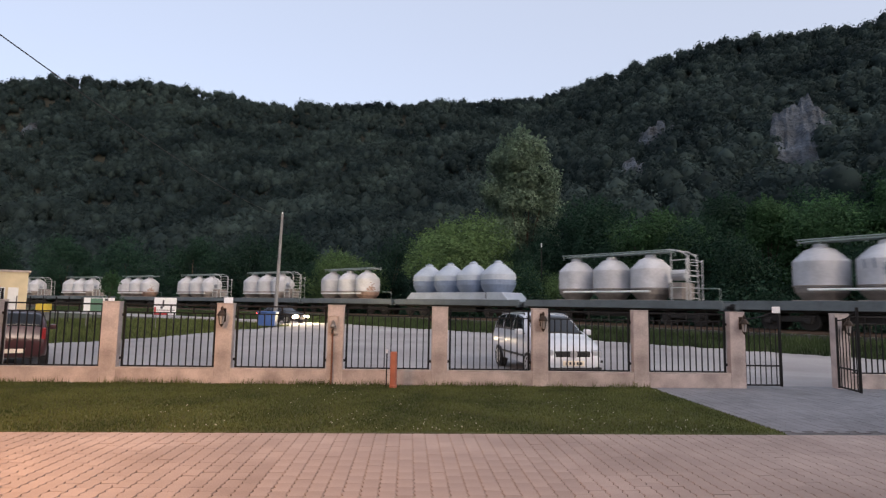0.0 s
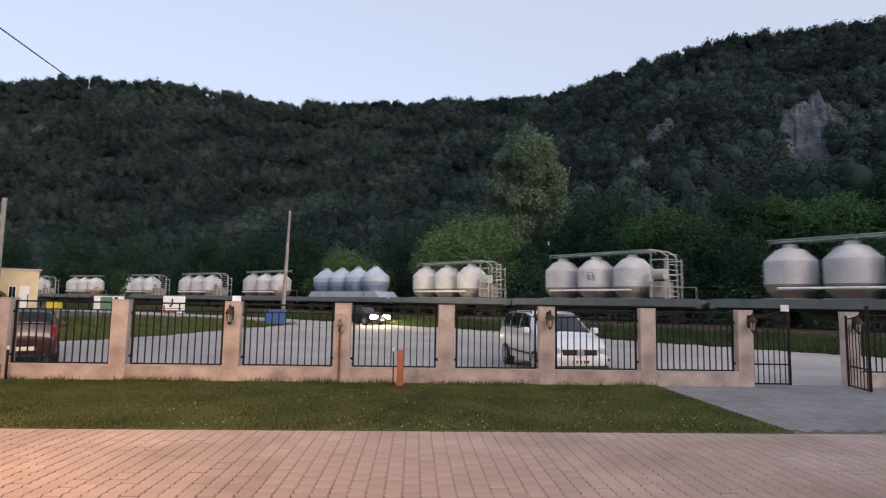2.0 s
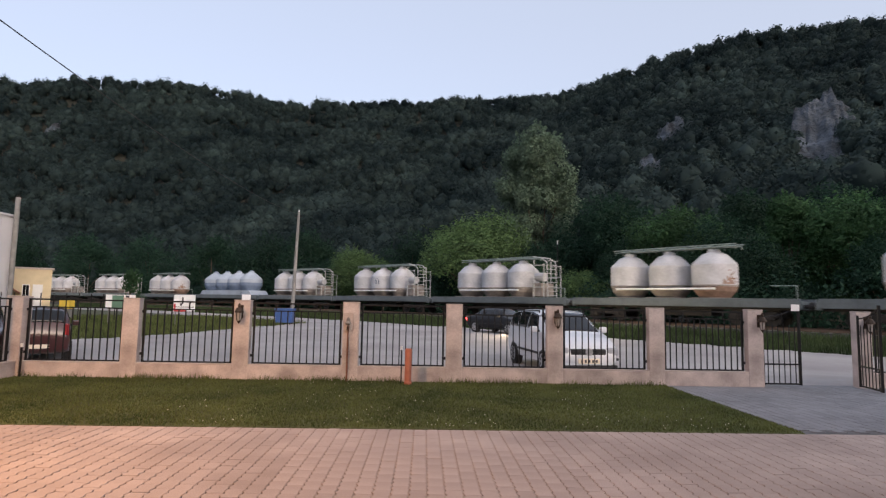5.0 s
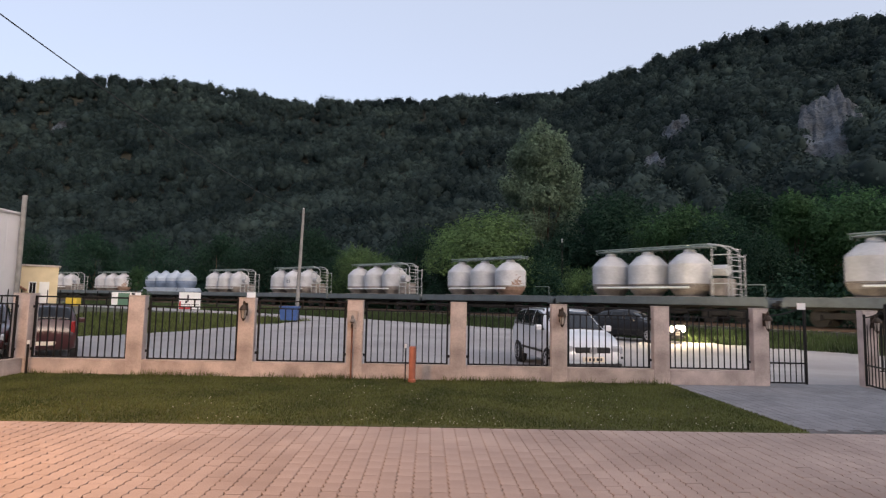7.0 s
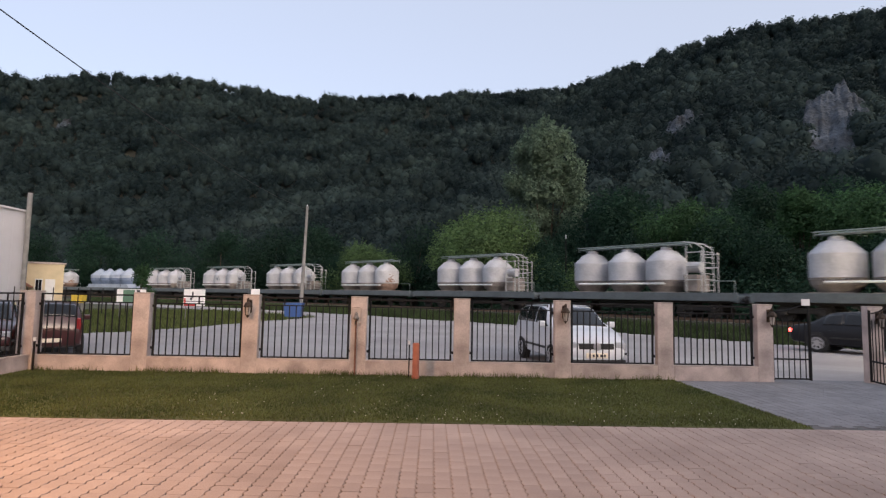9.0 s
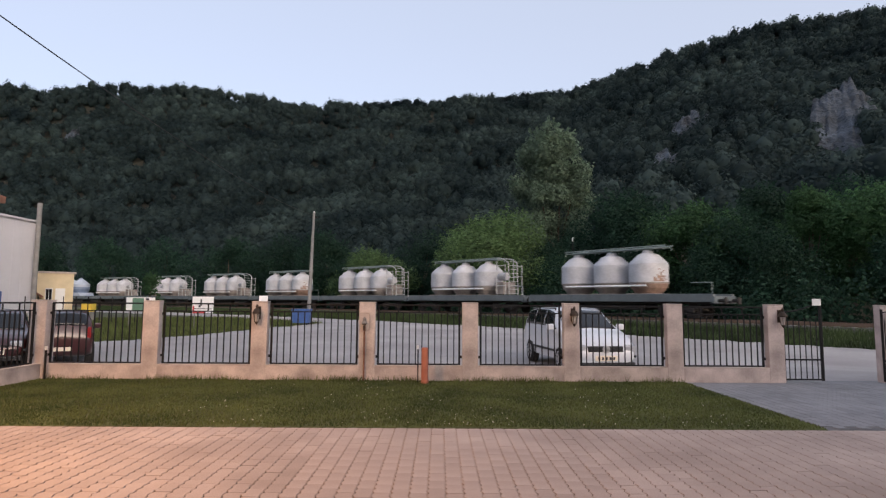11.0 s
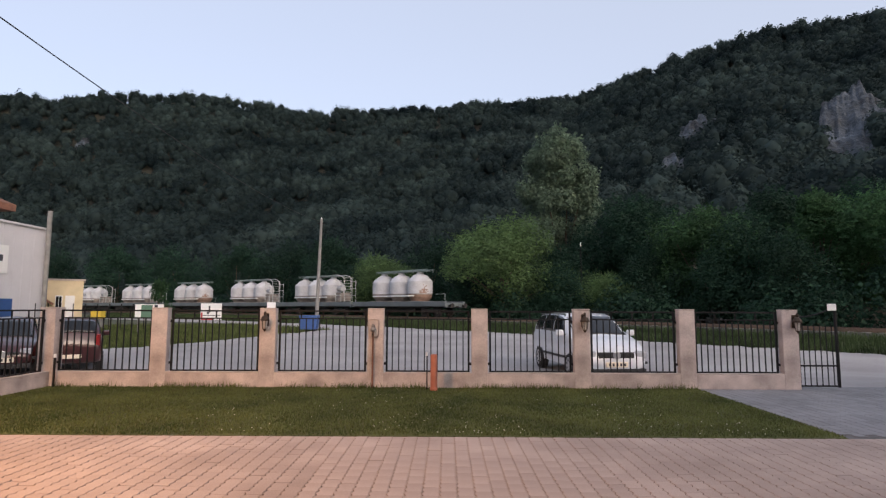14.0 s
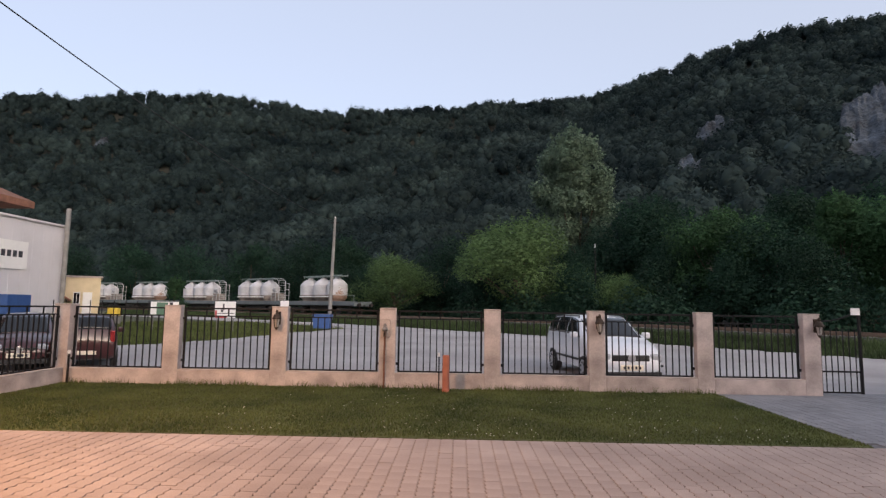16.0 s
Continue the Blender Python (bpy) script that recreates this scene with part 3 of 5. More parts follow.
def make_blue_wagon():
    w = thing("powder_wagon", "blue-grey wagon with four squat pressure tanks on a skirted frame", "railway wagon", "wagons of the goods train")
    under_frame(w, -2.2, 11.45)
    for i in range(4):
        c = 0.75 + 2.6 * i
        t = part("tank", lathe([(1.40, 3.0), (1.40, 3.42), (1.33, 3.55), (0.62, 4.18), (0.36, 4.32), (0.34, 4.46), (0.25, 4.5)], 26, (c, 0, 0)), TANK_BLUE, w)
        t.data.polygons.foreach_set("use_smooth", [True] * len(t.data.polygons))
        t.data.set_sharp_from_angle(angle=radians(24))
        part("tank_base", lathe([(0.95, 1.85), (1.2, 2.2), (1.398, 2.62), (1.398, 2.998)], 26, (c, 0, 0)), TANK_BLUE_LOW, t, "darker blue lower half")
        part("manhole_lid", lathe([(0.22, 4.49), (0.22, 4.56), (0.06, 4.6)], 12, (c, 0, 0)), TANK_BLUE_LOW, t)
    part("skirt", prism([(-0.9, 1.31), (10.6, 1.31), (9.9, 2.02), (-0.2, 2.02)], -1.28, 1.28), TANK_BLUE, w, "pale skirt with sloped ends")
    part("skirt_post", box(8.35, -1.31, 1.53, 8.42, -1.283, 2.0), UNDER, w)
    return w


WAGON_PITCH, TRAIN_SPEED = 14.67, 8.234
wagons = {}
wagons[0] = make_blue_wagon()
wagons[1] = make_wagon()
wagons[4] = make_wagon(cage=False, rust=True)
wagons[2] = make_wagon(patch=True)
for k in range(-8, 8):
    if k not in wagons:
        wagons[k] = copy_thing(wagons[4 if k in (7, -1, -4) else 1], Matrix())


# ---------------------------------------------------------------- woods
def ico(n):
    bm = bmesh.new()
    bmesh.ops.create_icosphere(bm, subdivisions=n, radius=1)
    bm.verts.ensure_lookup_table()
    v = np.array([p.co[:] for p in bm.verts])
    f = np.array([[p.index for p in q.verts] for q in bm.faces])
    bm.free()
    return v, f


def clumps(centres, normals, sizes, rng, jitter=0.38):
    """Leafy quads of the given sizes that face more or less along the normals."""
    n = len(centres)
    nrm = normals + rng.normal(0, jitter, (n, 3))
    nrm /= np.linalg.norm(nrm, axis=1, keepdims=True) + 1e-9
    ref = rng.normal(0, 1, (n, 3))
    a = np.cross(nrm, ref)
    a /= np.linalg.norm(a, axis=1, keepdims=True) + 1e-9
    b = np.cross(nrm, a)
    s = sizes[:, None]
    k = rng.uniform(0.55, 1.1, (4, n, 1))
    quad = np.stack([centres + a * s * k[0], centres + b * s * k[1], centres - a * s * k[2], centres - b * s * k[3]], 1)
    return quad.reshape(-1, 3), np.arange(4 * n).reshape(n, 4)


# bearing, elevation, width and height of the bare faces in the hillside
ROCKS = [(0.730, 0.258, 16.5, 46), (0.452, 0.285, 14, 20), (0.40, 0.225, 9, 18), (-0.655, 0.245, 11, 10)]


def rock_place(bearing, elevation):
    c = math.hypot(1, bearing)
    for d in range(70, 420):
        x, y = HOME[0] + bearing / c * d, HOME[1] + d / c
        if (float(land(x, y)) + 4.0 - 1.6) / d > elevation:
            break
    return x, y, d


def forest():
    """Crowns of the far hillside woods."""
    rng = np.random.default_rng(11)
    n = 14500
    az = np.radians(rng.uniform(-46, 46, n))
    r = np.sqrt(rng.uniform(95 ** 2, 470 ** 2, n))
    x, y = HOME[0] + r * np.sin(az), HOME[1] + r * np.cos(az)
    far = np.interp(np.degrees(az), RIDGE_AZ, RIDGE_DIST)
    ok = (track_gap(x, y) < -24) & (r < far + 25)
    for bearing, elevation, wide, tall in ROCKS:
        rx, ry, rd = rock_place(bearing, elevation)
        k = math.hypot(1, bearing)
        side, deep = ((x - rx) - bearing * (y - ry)) / k, (bearing * (x - rx) + (y - ry)) / k
        ok &= ~((np.abs(side) < wide * 0.30) & (deep < tall * 0.45) & (deep > -tall * 0.5))
    x, y, far, r = x[ok], y[ok], far[ok], r[ok]
    z = land(x, y)
    n = len(x)
    rad = rng.uniform(1.9, 3.5, n) * (1 + 0.25 * waves(x * 3, y * 3))
    tall = rad * rng.uniform(0.9, 1.5, n)
    base, tri = ico(1)
    m = len(base)
    wob = 1 + 0.16 * rng.normal(0, 1, (n, m, 1))
    centre = np.stack([x, y, z + tall * 0.75 + 1.2], 1)[:, None]
    v = base[None] * wob * np.stack([rad, rad, tall], 1)[:, None] * 0.72 + centre
    f = (tri[None] + (np.arange(n) * m)[:, None, None]).reshape(-1, 3)
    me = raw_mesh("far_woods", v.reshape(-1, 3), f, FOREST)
    me.polygons.foreach_set("use_smooth", [True] * len(me.polygons))
    woods = tagged(new("far_woods", me), "dark dense broadleaf woods on the hillside, tinted with blue haze", "woods", kind="stuff")
    per = 84
    d = rng.normal(0, 1, (n, per, 3))
    d[..., 2] = np.abs(d[..., 2]) * 0.9 - 0.2
    d /= np.linalg.norm(d, axis=2, keepdims=True)
    c = d * np.stack([rad, rad, tall], 1)[:, None] * rng.uniform(0.72, 1.04, (n, per, 1)) + centre
    size = rng.uniform(0.25, 0.62, n * per)
    q, qf = clumps(c.reshape(-1, 3), d.reshape(-1, 3), size, rng, 0.42)
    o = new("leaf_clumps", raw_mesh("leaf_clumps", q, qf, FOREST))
    o.parent = woods
    tagged(o, kind="stuff")


def crown_mesh(name, seed, width, height, lobes, leaves, leaf, material, taper=0.0, dome=False):
    """A crown of many small leaf clumps on uneven lobes, with shoots standing out of it; its foot at z = 0."""
    rng = np.random.default_rng(seed)
    cs, rs = [], []
    for i in range(lobes):
        a, q = rng.uniform(0, 6.28), math.sqrt(rng.uniform(0, 1))
        if dome:
            u = rng.uniform(0.03, 0.93)
            spread = width * 0.44 * math.sqrt(max(0.02, 1 - abs((u - 0.5) / 0.5) ** 2.6))
            cs.append((q * spread * math.cos(a) - 0.10 * width * (1 - u), q * spread * math.sin(a), u * height))
            rs.append(width * rng.uniform(0.12, 0.19))
            continue
        u = rng.uniform(0.12, 0.9)
        spread = width * 0.5 * (1 - taper * u) * math.sin(math.pi * min(0.92, u * 0.8 + 0.18)) ** 0.6
        cs.append((q * spread * math.cos(a) * 0.78, q * spread * math.sin(a) * 0.78, u * height))
        rs.append(width * rng.uniform(0.10, 0.22) * (1 - 0.45 * taper * u))
    cs, rs = np.array(cs), np.array(rs)
    pick = rng.choice(lobes, leaves, p=rs ** 2 / (rs ** 2).sum())
    d = rng.normal(0, 1, (leaves, 3))
    d /= np.linalg.norm(d, axis=1, keepdims=True)
    c = cs[pick] + d * rs[pick][:, None] * np.array([1, 1, 0.9]) * rng.uniform(0.7, 1.12, (leaves, 1))
    # leafy shoots: short upright lines of clumps above the lobes
    shoots = leaves // 70
    home = rng.choice(lobes, shoots)
    sd = rng.normal(0, 0.5, (shoots, 3)) + np.array([0, 0, 1.0])
    sd /= np.linalg.norm(sd, axis=1, keepdims=True)
    long = rs[home] * rng.uniform(1.0, 1.45, shoots)
    for k in range(9):
        i = slice(k * shoots, (k + 1) * shoots)
        c[i] = cs[home] + sd * (long * (0.72 + 0.035 * k))[:, None] + rng.normal(0, leaf * 0.5, (shoots, 3))
    c[:, 2] = np.maximum(c[:, 2], 0.15)
    q, f = clumps(c, d * 0.8 + np.array([0, 0, 0.35]), leaf * rng.uniform(0.5, 1.3, leaves), rng)
    return raw_mesh(name, q, f, material), cs, rs


def make_tree(name, label, seed, width, height, trunk, material, lobes=16, leaves=5200, leaf=0.16, taper=0.0, dome=False):
    t = thing(name, label, "tree", "trees behind the railway")
    me, cs, rs = crown_mesh("crown", seed, width, height - trunk, lobes, leaves, leaf, material, taper, dome)
    crown = part("crown", me, material, t)
    crown.location.z = trunk
    bm = rod((0, 0, -0.5), (0, 0, trunk + height * 0.3), 0.025 * height, 9, 0.012 * height)
    for c in cs[:7]:
        rod((0, 0, trunk + 0.25 * c[2]), (c[0] * 0.8, c[1] * 0.8, trunk + c[2] * 0.9), 0.009 * height, 6, 0.003 * height, bm=bm)
    part("trunk", bm, BARK, t)
    return t


forest()


def spot(px_dir, depth):
    """A place by its bearing (tangent to the right of north) and its distance northward."""
    return HOME[0] + px_dir * depth, HOME[1] + depth


TREE_KINDS = [
    make_tree("broadleaf_tree", "pale green broadleaf tree with a rounded crown", 21, 13.0, 11.5, 1.2, LEAF_LIGHT, 26, 24000, 0.12),
    make_tree("broadleaf_tree", "mid-green broadleaf tree with an uneven crown", 22, 9.5, 11.0, 1.2, LEAF_MID, 22, 20000, 0.12),
    make_tree("broadleaf_tree", "dark green broadleaf tree with a dense crown", 23, 10.0, 12.0, 1.0, LEAF_DARK, 22, 20000, 0.13),
    make_tree("broadleaf_tree", "mid-green tall broadleaf tree with a ragged crown", 24, 8.0, 13.0, 1.5, LEAF_MID, 20, 20000, 0.12, 0.3),
    make_tree("broadleaf_tree", "dark green spreading tree at the wood's edge", 25, 12.0, 11.0, 0.8, LEAF_DARK, 24, 22000, 0.13),
]
# kind, bearing, distance north, scale, turn
TREES = [
    (0, 0.10, 60, 0.96, 0), (0, -0.113, 67, 0.66, 140), (0, 0.288, 54, 0.42, 80), (1, 0.45, 52, 1.0, 10), (4, 0.545, 47, 0.85, 120), (3, 0.66, 46, 0.95, 60),
    (1, 0.79, 42, 0.98, 200), (3, 0.95, 38, 1.0, 300), (4, -0.03, 74, 0.95, 0), (2, -0.2, 82, 1.0, 30), (4, -0.28, 88, 1.05, 70), (2, -0.37, 96, 1.05, 150),
    (4, -0.47, 102, 1.1, 200), (2, -0.58, 110, 1.15, 20), (4, -0.7, 116, 1.2, 90), (2, -0.80, 122, 1.2, 0), (2, 0.36, 68, 1.25, 250), (4, 0.29, 76, 1.3, 310), (2, 0.58, 60, 1.1, 15),
    (4, 0.74, 56, 1.1, 45), (2, 0.88, 50, 1.15, 75), (3, 0.52, 55, 0.9, 270), (2, 0.2, 66, 0.75, 5), (1, 0.72, 49, 0.95, 130), (4, 0.36, 53, 0.7, 33), (4, 0.62, 43, 0.62, 190), (2, 0.85, 38, 0.62, 222),
    (4, 0.21, 57, 0.55, 100), (2, -0.15, 74, 0.6, 300), (4, 0.05, 64, 0.6, 222), (2, 0.47, 48, 0.55, 22),
]
used_kinds = set()
for kind, bearing, north, size, turn in TREES:
    x, y = spot(bearing, north)
    m = pose(x, y, float(land(x, y)) - 0.1, 0, 0, turn)
    t = TREE_KINDS[kind]
    if kind in used_kinds:
        t = copy_thing(t, m)
    used_kinds.add(kind)
    t.matrix_basis = m @ Matrix.Diagonal((size * (1.05 if kind else 1.4), size * (1.05 if kind else 1.2), size * 0.93, 1))

poplar = make_tree("poplar_tree", "tall pale grey-green poplar above the wood's edge", 31, 11.5, 26.5, 0.6, LEAF_POPLAR, 110, 52000, 0.23, 0.0, True)
px, py = spot(0.208, 85)
poplar.matrix_basis = pose(px, py, float(land(px, py)) - 0.3)


def undergrowth():
    rng = np.random.default_rng(5)
    n = 520
    s = rng.uniform(-60, 190, n)
    g = -rng.uniform(6.5, 20, n)
    a = TRACK_A0 + s / TRACK_R
    x, y = TRACK_X + (TRACK_R - g) * np.cos(a), TRACK_Y + (TRACK_R - g) * np.sin(a)
    z = land(x, y)
    rad = rng.uniform(0.9, 2.4, n)
    tall = rad * rng.uniform(0.8, 1.5, n)
    per = 260
    d = rng.normal(0, 1, (n, per, 3))
    d[..., 2] = np.abs(d[..., 2])
    d /= np.linalg.norm(d, axis=2, keepdims=True)
    c = d * np.stack([rad, rad, tall * 1.5], 1)[:, None] * rng.uniform(0.55, 1.15, (n, per, 1)) + np.stack([x, y, z], 1)[:, None]
    q, f = clumps(c.reshape(-1, 3), d.reshape(-1, 3), rng.uniform(0.08, 0.2, n * per), rng)
    tagged(new("undergrowth", raw_mesh("undergrowth", q, f, LEAF_DARK)), "dark tangled undergrowth along the railway", "undergrowth", kind="stuff")


undergrowth()


# ---------------------------------------------------------------- rock faces on the hill
def rock_face(bearing, elevation, wide, tall, seed):
    """A bare limestone face that breaks out of the wooded slope in the given direction."""
    c = math.hypot(1, bearing)
    x, y, d = rock_place(bearing, elevation)
    rng = random.Random(seed)
    n, m = 44, 54
    verts, faces = [], []
    side = Vector((1 / c, -bearing / c, 0))
    back = Vector((bearing / c, 1 / c, 0))
    off = rng.uniform(0, 50)
    for j in range(m + 1):
        for i in range(n + 1):
            u, w = i / n * 2 - 1, j / m * 2 - 1
            edge = math.hypot(u, w) + 0.5 * noise.noise((u * 2.2 + off, w * 1.5, 4)) + 0.2 * noise.noise((u * 6 + off, w * 6, 7))
            rough = wide * (0.2 * noise.fractal((u * 2.2 + off, w * 1.0, 0.3), 0.8, 2.1, 5) + 0.16 * abs(noise.noise((u * 7 + off, w * 1.5, 9))) + 0.03 * noise.noise((u * 18, w * 9, off)))
            px_, py_ = x + side.x * u * wide / 2, y + side.y * u * wide / 2
            # follow the slope, a little steeper than it
            lean = w * tall * 0.5
            deep = lean * 0.9
            gz = float(land(px_ + back.x * deep, py_ + back.y * deep))
            p = Vector((px_, py_, gz)) + back * (deep - rough * 0.6 + 9 * max(0, edge - 0.75)) + Vector((0, 0, 4.5 + lean * 0.35 - 12 * max(0, edge - 0.75)))
            verts.append(p[:])
    for j in range(m):
        for i in range(n):
            a = j * (n + 1) + i
            faces.append((a, a + 1, a + n + 2, a + n + 1))
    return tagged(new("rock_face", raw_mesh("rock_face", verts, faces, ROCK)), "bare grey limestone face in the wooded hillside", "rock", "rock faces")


for i, spec in enumerate(ROCKS):
    rock_face(*spec, i + 1)


# ---------------------------------------------------------------- vehicles (front along x, wheels on z = 0)
def section(st):
    """Half a cross-section of a car: sill, flank, belt, window, roof edge, roof middle, as (half width, height)."""
    x, z0, zb, zt, w, wt = st
    return [(0.75 * w, z0), (0.95 * w, z0 + 0.06), (w, z0 + 0.5 * (zb - z0)), (0.985 * w, zb - 0.04), (0.955 * w, zb), (0.52 * 0.955 * w + 0.48 * wt + 0.015, 0.5 * (zb + zt)),
            (wt, zt - min(0.07, 0.4 * (zt - zb))), (wt - 0.09, zt - 0.01), (0.0, zt + 0.02)]


class Shell:
    """A car's skin, smooth from nose to tail: at(x, k) with k = 0 .. 16 round the section, the roof's middle at 8."""

    def __init__(self, stations):
        st = np.array(stations, dtype=float)
        self.x = np.linspace(st[0, 0], st[-1, 0], 84)
        rows = np.stack([np.interp(self.x, st[:, 0], st[:, c]) for c in range(6)], 1)
        for _ in range(2):
            rows[1:-1, 1:] = 0.25 * rows[:-2, 1:] + 0.5 * rows[1:-1, 1:] + 0.25 * rows[2:, 1:]
        half = np.array([section(r) for r in rows])
        other = half[:, 7::-1] * np.array([-1, 1])
        self.ring = np.concatenate([half, other], 1)

    def at(self, x, k):
        i = int(np.clip(np.searchsorted(self.x, x) - 1, 0, len(self.x) - 2))
        u = min(max((x - self.x[i]) / (self.x[i + 1] - self.x[i]), 0), 1)
        a = int(min(max(math.floor(k), 0), 15))
        q = k - a
        r = (1 - u) * self.ring[i] + u * self.ring[i + 1]
        p = (1 - q) * r[a] + q * r[a + 1]
        return Vector((x, p[0], p[1]))

    def out(self, x, k):
        n = (self.at(x + 0.02, k) - self.at(x - 0.02, k)).cross(self.at(x, k + 0.15) - self.at(x, k - 0.15))
        mid = Vector((x, 0, 0.8))
        return n.normalized() * (1 if n.dot(self.at(x, k) - mid) > 0 else -1)

    def mesh(self):
        bm = bmesh.new()
        rings = [[bm.verts.new((x, y, z)) for y, z in r] for x, r in zip(self.x, self.ring)]
        k = len(rings[0])
        for a, b in zip(rings, rings[1:]):
            for i in range(k):
                bm.faces.new((a[i], b[i], b[(i + 1) % k], a[(i + 1) % k]))
        bm.faces.new(rings[0])
        bm.faces.new(list(reversed(rings[-1])))
        bmesh.ops.recalc_face_normals(bm, faces=bm.faces)
        return bm

    def pane(self, x0, x1, k0, k1, lean0=0.0, lean1=0.0, nx=9, nk=7, lift=0.008):
        """A curved pane lying on the skin; lean slants its two ends."""
        bm = bmesh.new()
        grid, low = [], []
        for j in range(nk + 1):
            v = j / nk
            k = k0 + (k1 - k0) * v
            a, b = x0 + lean0 * v, x1 + lean1 * v
            xs = [a + (b - a) * i / nx for i in range(nx + 1)]
            grid.append([bm.verts.new(self.at(x, k) + self.out(x, k) * lift) for x in xs])
            low.append([bm.verts.new(self.at(x, k) - self.out(x, k) * 0.012) for x in xs])
        for j in range(nk):
            for i in range(nx):
                bm.faces.new((grid[j][i], grid[j][i + 1], grid[j + 1][i + 1], grid[j + 1][i]))
        rim = [(0, i) for i in range(nx)] + [(j, nx) for j in range(nk)] + [(nk, i) for i in range(nx, 0, -1)] + [(j, 0) for j in range(nk, 0, -1)]
        for (a, b), (c, d) in zip(rim, rim[1:] + rim[:1]):
            bm.faces.new((grid[a][b], low[a][b], low[c][d], grid[c][d]))
        bmesh.ops.recalc_face_normals(bm, faces=bm.faces)
        return bm


def make_car(name, label, paint, stations, screen, back, splits, wheel_x, wheel_r, head, tail, grille, plate, rails=False):
    """screen, back: x at the foot and top of the windscreen and rear window; splits: x ranges of the side windows."""
    c = thing(name, label, "car")
    shell = Shell(stations)
    body = part("body", shell.mesh(), paint, c, smooth=True)
    body.data.set_sharp_from_angle(angle=radians(48))
    wide = max(s[4] for s in stations)
    f0 = screen[0]
    belt = shell.at(f0 - 0.6, 4).z
    part("windscreen", shell.pane(screen[1], screen[0], 6.75, 9.25), GLASS, c, smooth=True)
    part("rear_window", shell.pane(back[0], back[1], 6.75, 9.25), GLASS, c, smooth=True)
    for sgn in (1, -1):
        for n, (x0, x1) in enumerate(splits):
            ks = (4.2, 6.0) if sgn > 0 else (11.8, 10.0)
            last = n == len(splits) - 1
            part("side_window", shell.pane(x0, x1, *ks, 0.05 if n == 0 else 0.0, -0.42 if last else 0.0), GLASS, c, smooth=True)
        m = part("mirror", box(f0 - 0.46, sgn * wide * 0.97 + (0.03 if sgn > 0 else -0.25), belt + 0.0, f0 - 0.32, sgn * wide * 0.97 + (0.25 if sgn > 0 else -0.03), belt + 0.17, 0.045), paint, c)
        part("mirror_arm", box(f0 - 0.42, sgn * wide * 0.97 + (-0.06 if sgn > 0 else -0.05), belt + 0.02, f0 - 0.36, sgn * wide * 0.97 + (0.05 if sgn > 0 else 0.06), belt + 0.06, 0.01), PLASTIC, m)
        for wx in wheel_x:
            y0, y1 = sorted((sgn * (wide - 0.2), sgn * (wide + 0.008)))
            part("wheel_arch", rod((wx, y0 + 0.02, wheel_r + 0.03), (wx, y1 - 0.002, wheel_r + 0.03), wheel_r + 0.05, 28), PLASTIC, c)
            wheel = new("wheel")
            wheel.parent = c
            wheel.location = (wx, sgn * (wide - 0.085), wheel_r)
            part("tyre", lathe([(wheel_r * 0.72, -0.1), (wheel_r * 0.94, -0.105), (wheel_r, -0.075), (wheel_r, 0.075), (wheel_r * 0.94, 0.105), (wheel_r * 0.72, 0.1)], 28), TYRE, wheel).matrix_basis = pose(0, 0, 0, 90, 0, 0)
            part("rim", rod((0, sgn * 0.08, 0), (0, sgn * 0.108, 0), wheel_r * 0.68, 24), RIM, wheel)
            for i in range(7):
                a = 2 * math.pi * i / 7
                p, q = (wheel_r * 0.44 * math.cos(a), wheel_r * 0.44 * math.sin(a)), wheel_r * 0.12
                part("rim_slot", rod((p[0], sgn * 0.104, p[1]), (p[0], sgn * 0.112, p[1]), q, 8), PLASTIC, wheel)
        hx, hy, hz, hw, hh, hm = head
        part("headlight", box(hx - 0.3, sgn * hy - hw / 2, hz - hh / 2, hx, sgn * hy + hw / 2, hz + hh / 2, 0.05), hm, c)
        tx, ty, tz, tw, th, tm = tail
        part("taillight", box(tx, sgn * ty - tw / 2, tz - th / 2, tx + 0.14, sgn * ty + tw / 2, tz + th / 2, 0.03), tm, c)
        part("door_strip", box(wheel_x[0] + wheel_r + 0.1, sgn * wide - 0.02, 0.50, wheel_x[1] - wheel_r - 0.1, sgn * wide + 0.010, 0.56, 0.005), PLASTIC, c)
        for dx in (f0 - 1.15, f0 - 2.0):
            part("door_handle", box(dx - 0.1, sgn * wide * 0.985 - 0.015, belt - 0.14, dx + 0.1, sgn * wide * 0.985 + 0.03, belt - 0.11, 0.008), paint, c)
        if rails:
            a, b = back[1] + 0.15, screen[1] - 0.15
            rail_bm = rod(shell.at(a, 6.7 if sgn > 0 else 9.3) + Vector((0, 0, 0.05)), shell.at(b, 6.7 if sgn > 0 else 9.3) + Vector((0, 0, 0.05)), 0.018, 8)
            for x in (a, b):
                p = shell.at(x, 6.7 if sgn > 0 else 9.3)
                rod(p - Vector((0, 0, 0.02)), p + Vector((0, 0, 0.05)), 0.02, 8, bm=rail_bm)
            part("roof_rail", rail_bm, PLASTIC, c)
    gx, gz, gw, gh = grille
    g = part("grille", box(gx - 0.12, -gw / 2, gz - gh / 2, gx + 0.012, gw / 2, gz + gh / 2, 0.02), PLASTIC, c)
    for i in range(3):
        z = gz - gh / 2 + gh * (i + 1) / 4
        part("grille_bar", box(gx + 0.008, -gw / 2 + 0.03, z - 0.006, gx + 0.02, gw / 2 - 0.03, z + 0.006), PLASTIC, g)
    e = part("emblem", lathe([(0.0001, 0.0), (0.1, 0.0), (0.1, 0.012), (0.08, 0.016), (0.074, 0.004)], 20), RIM, g, "round chrome emblem")
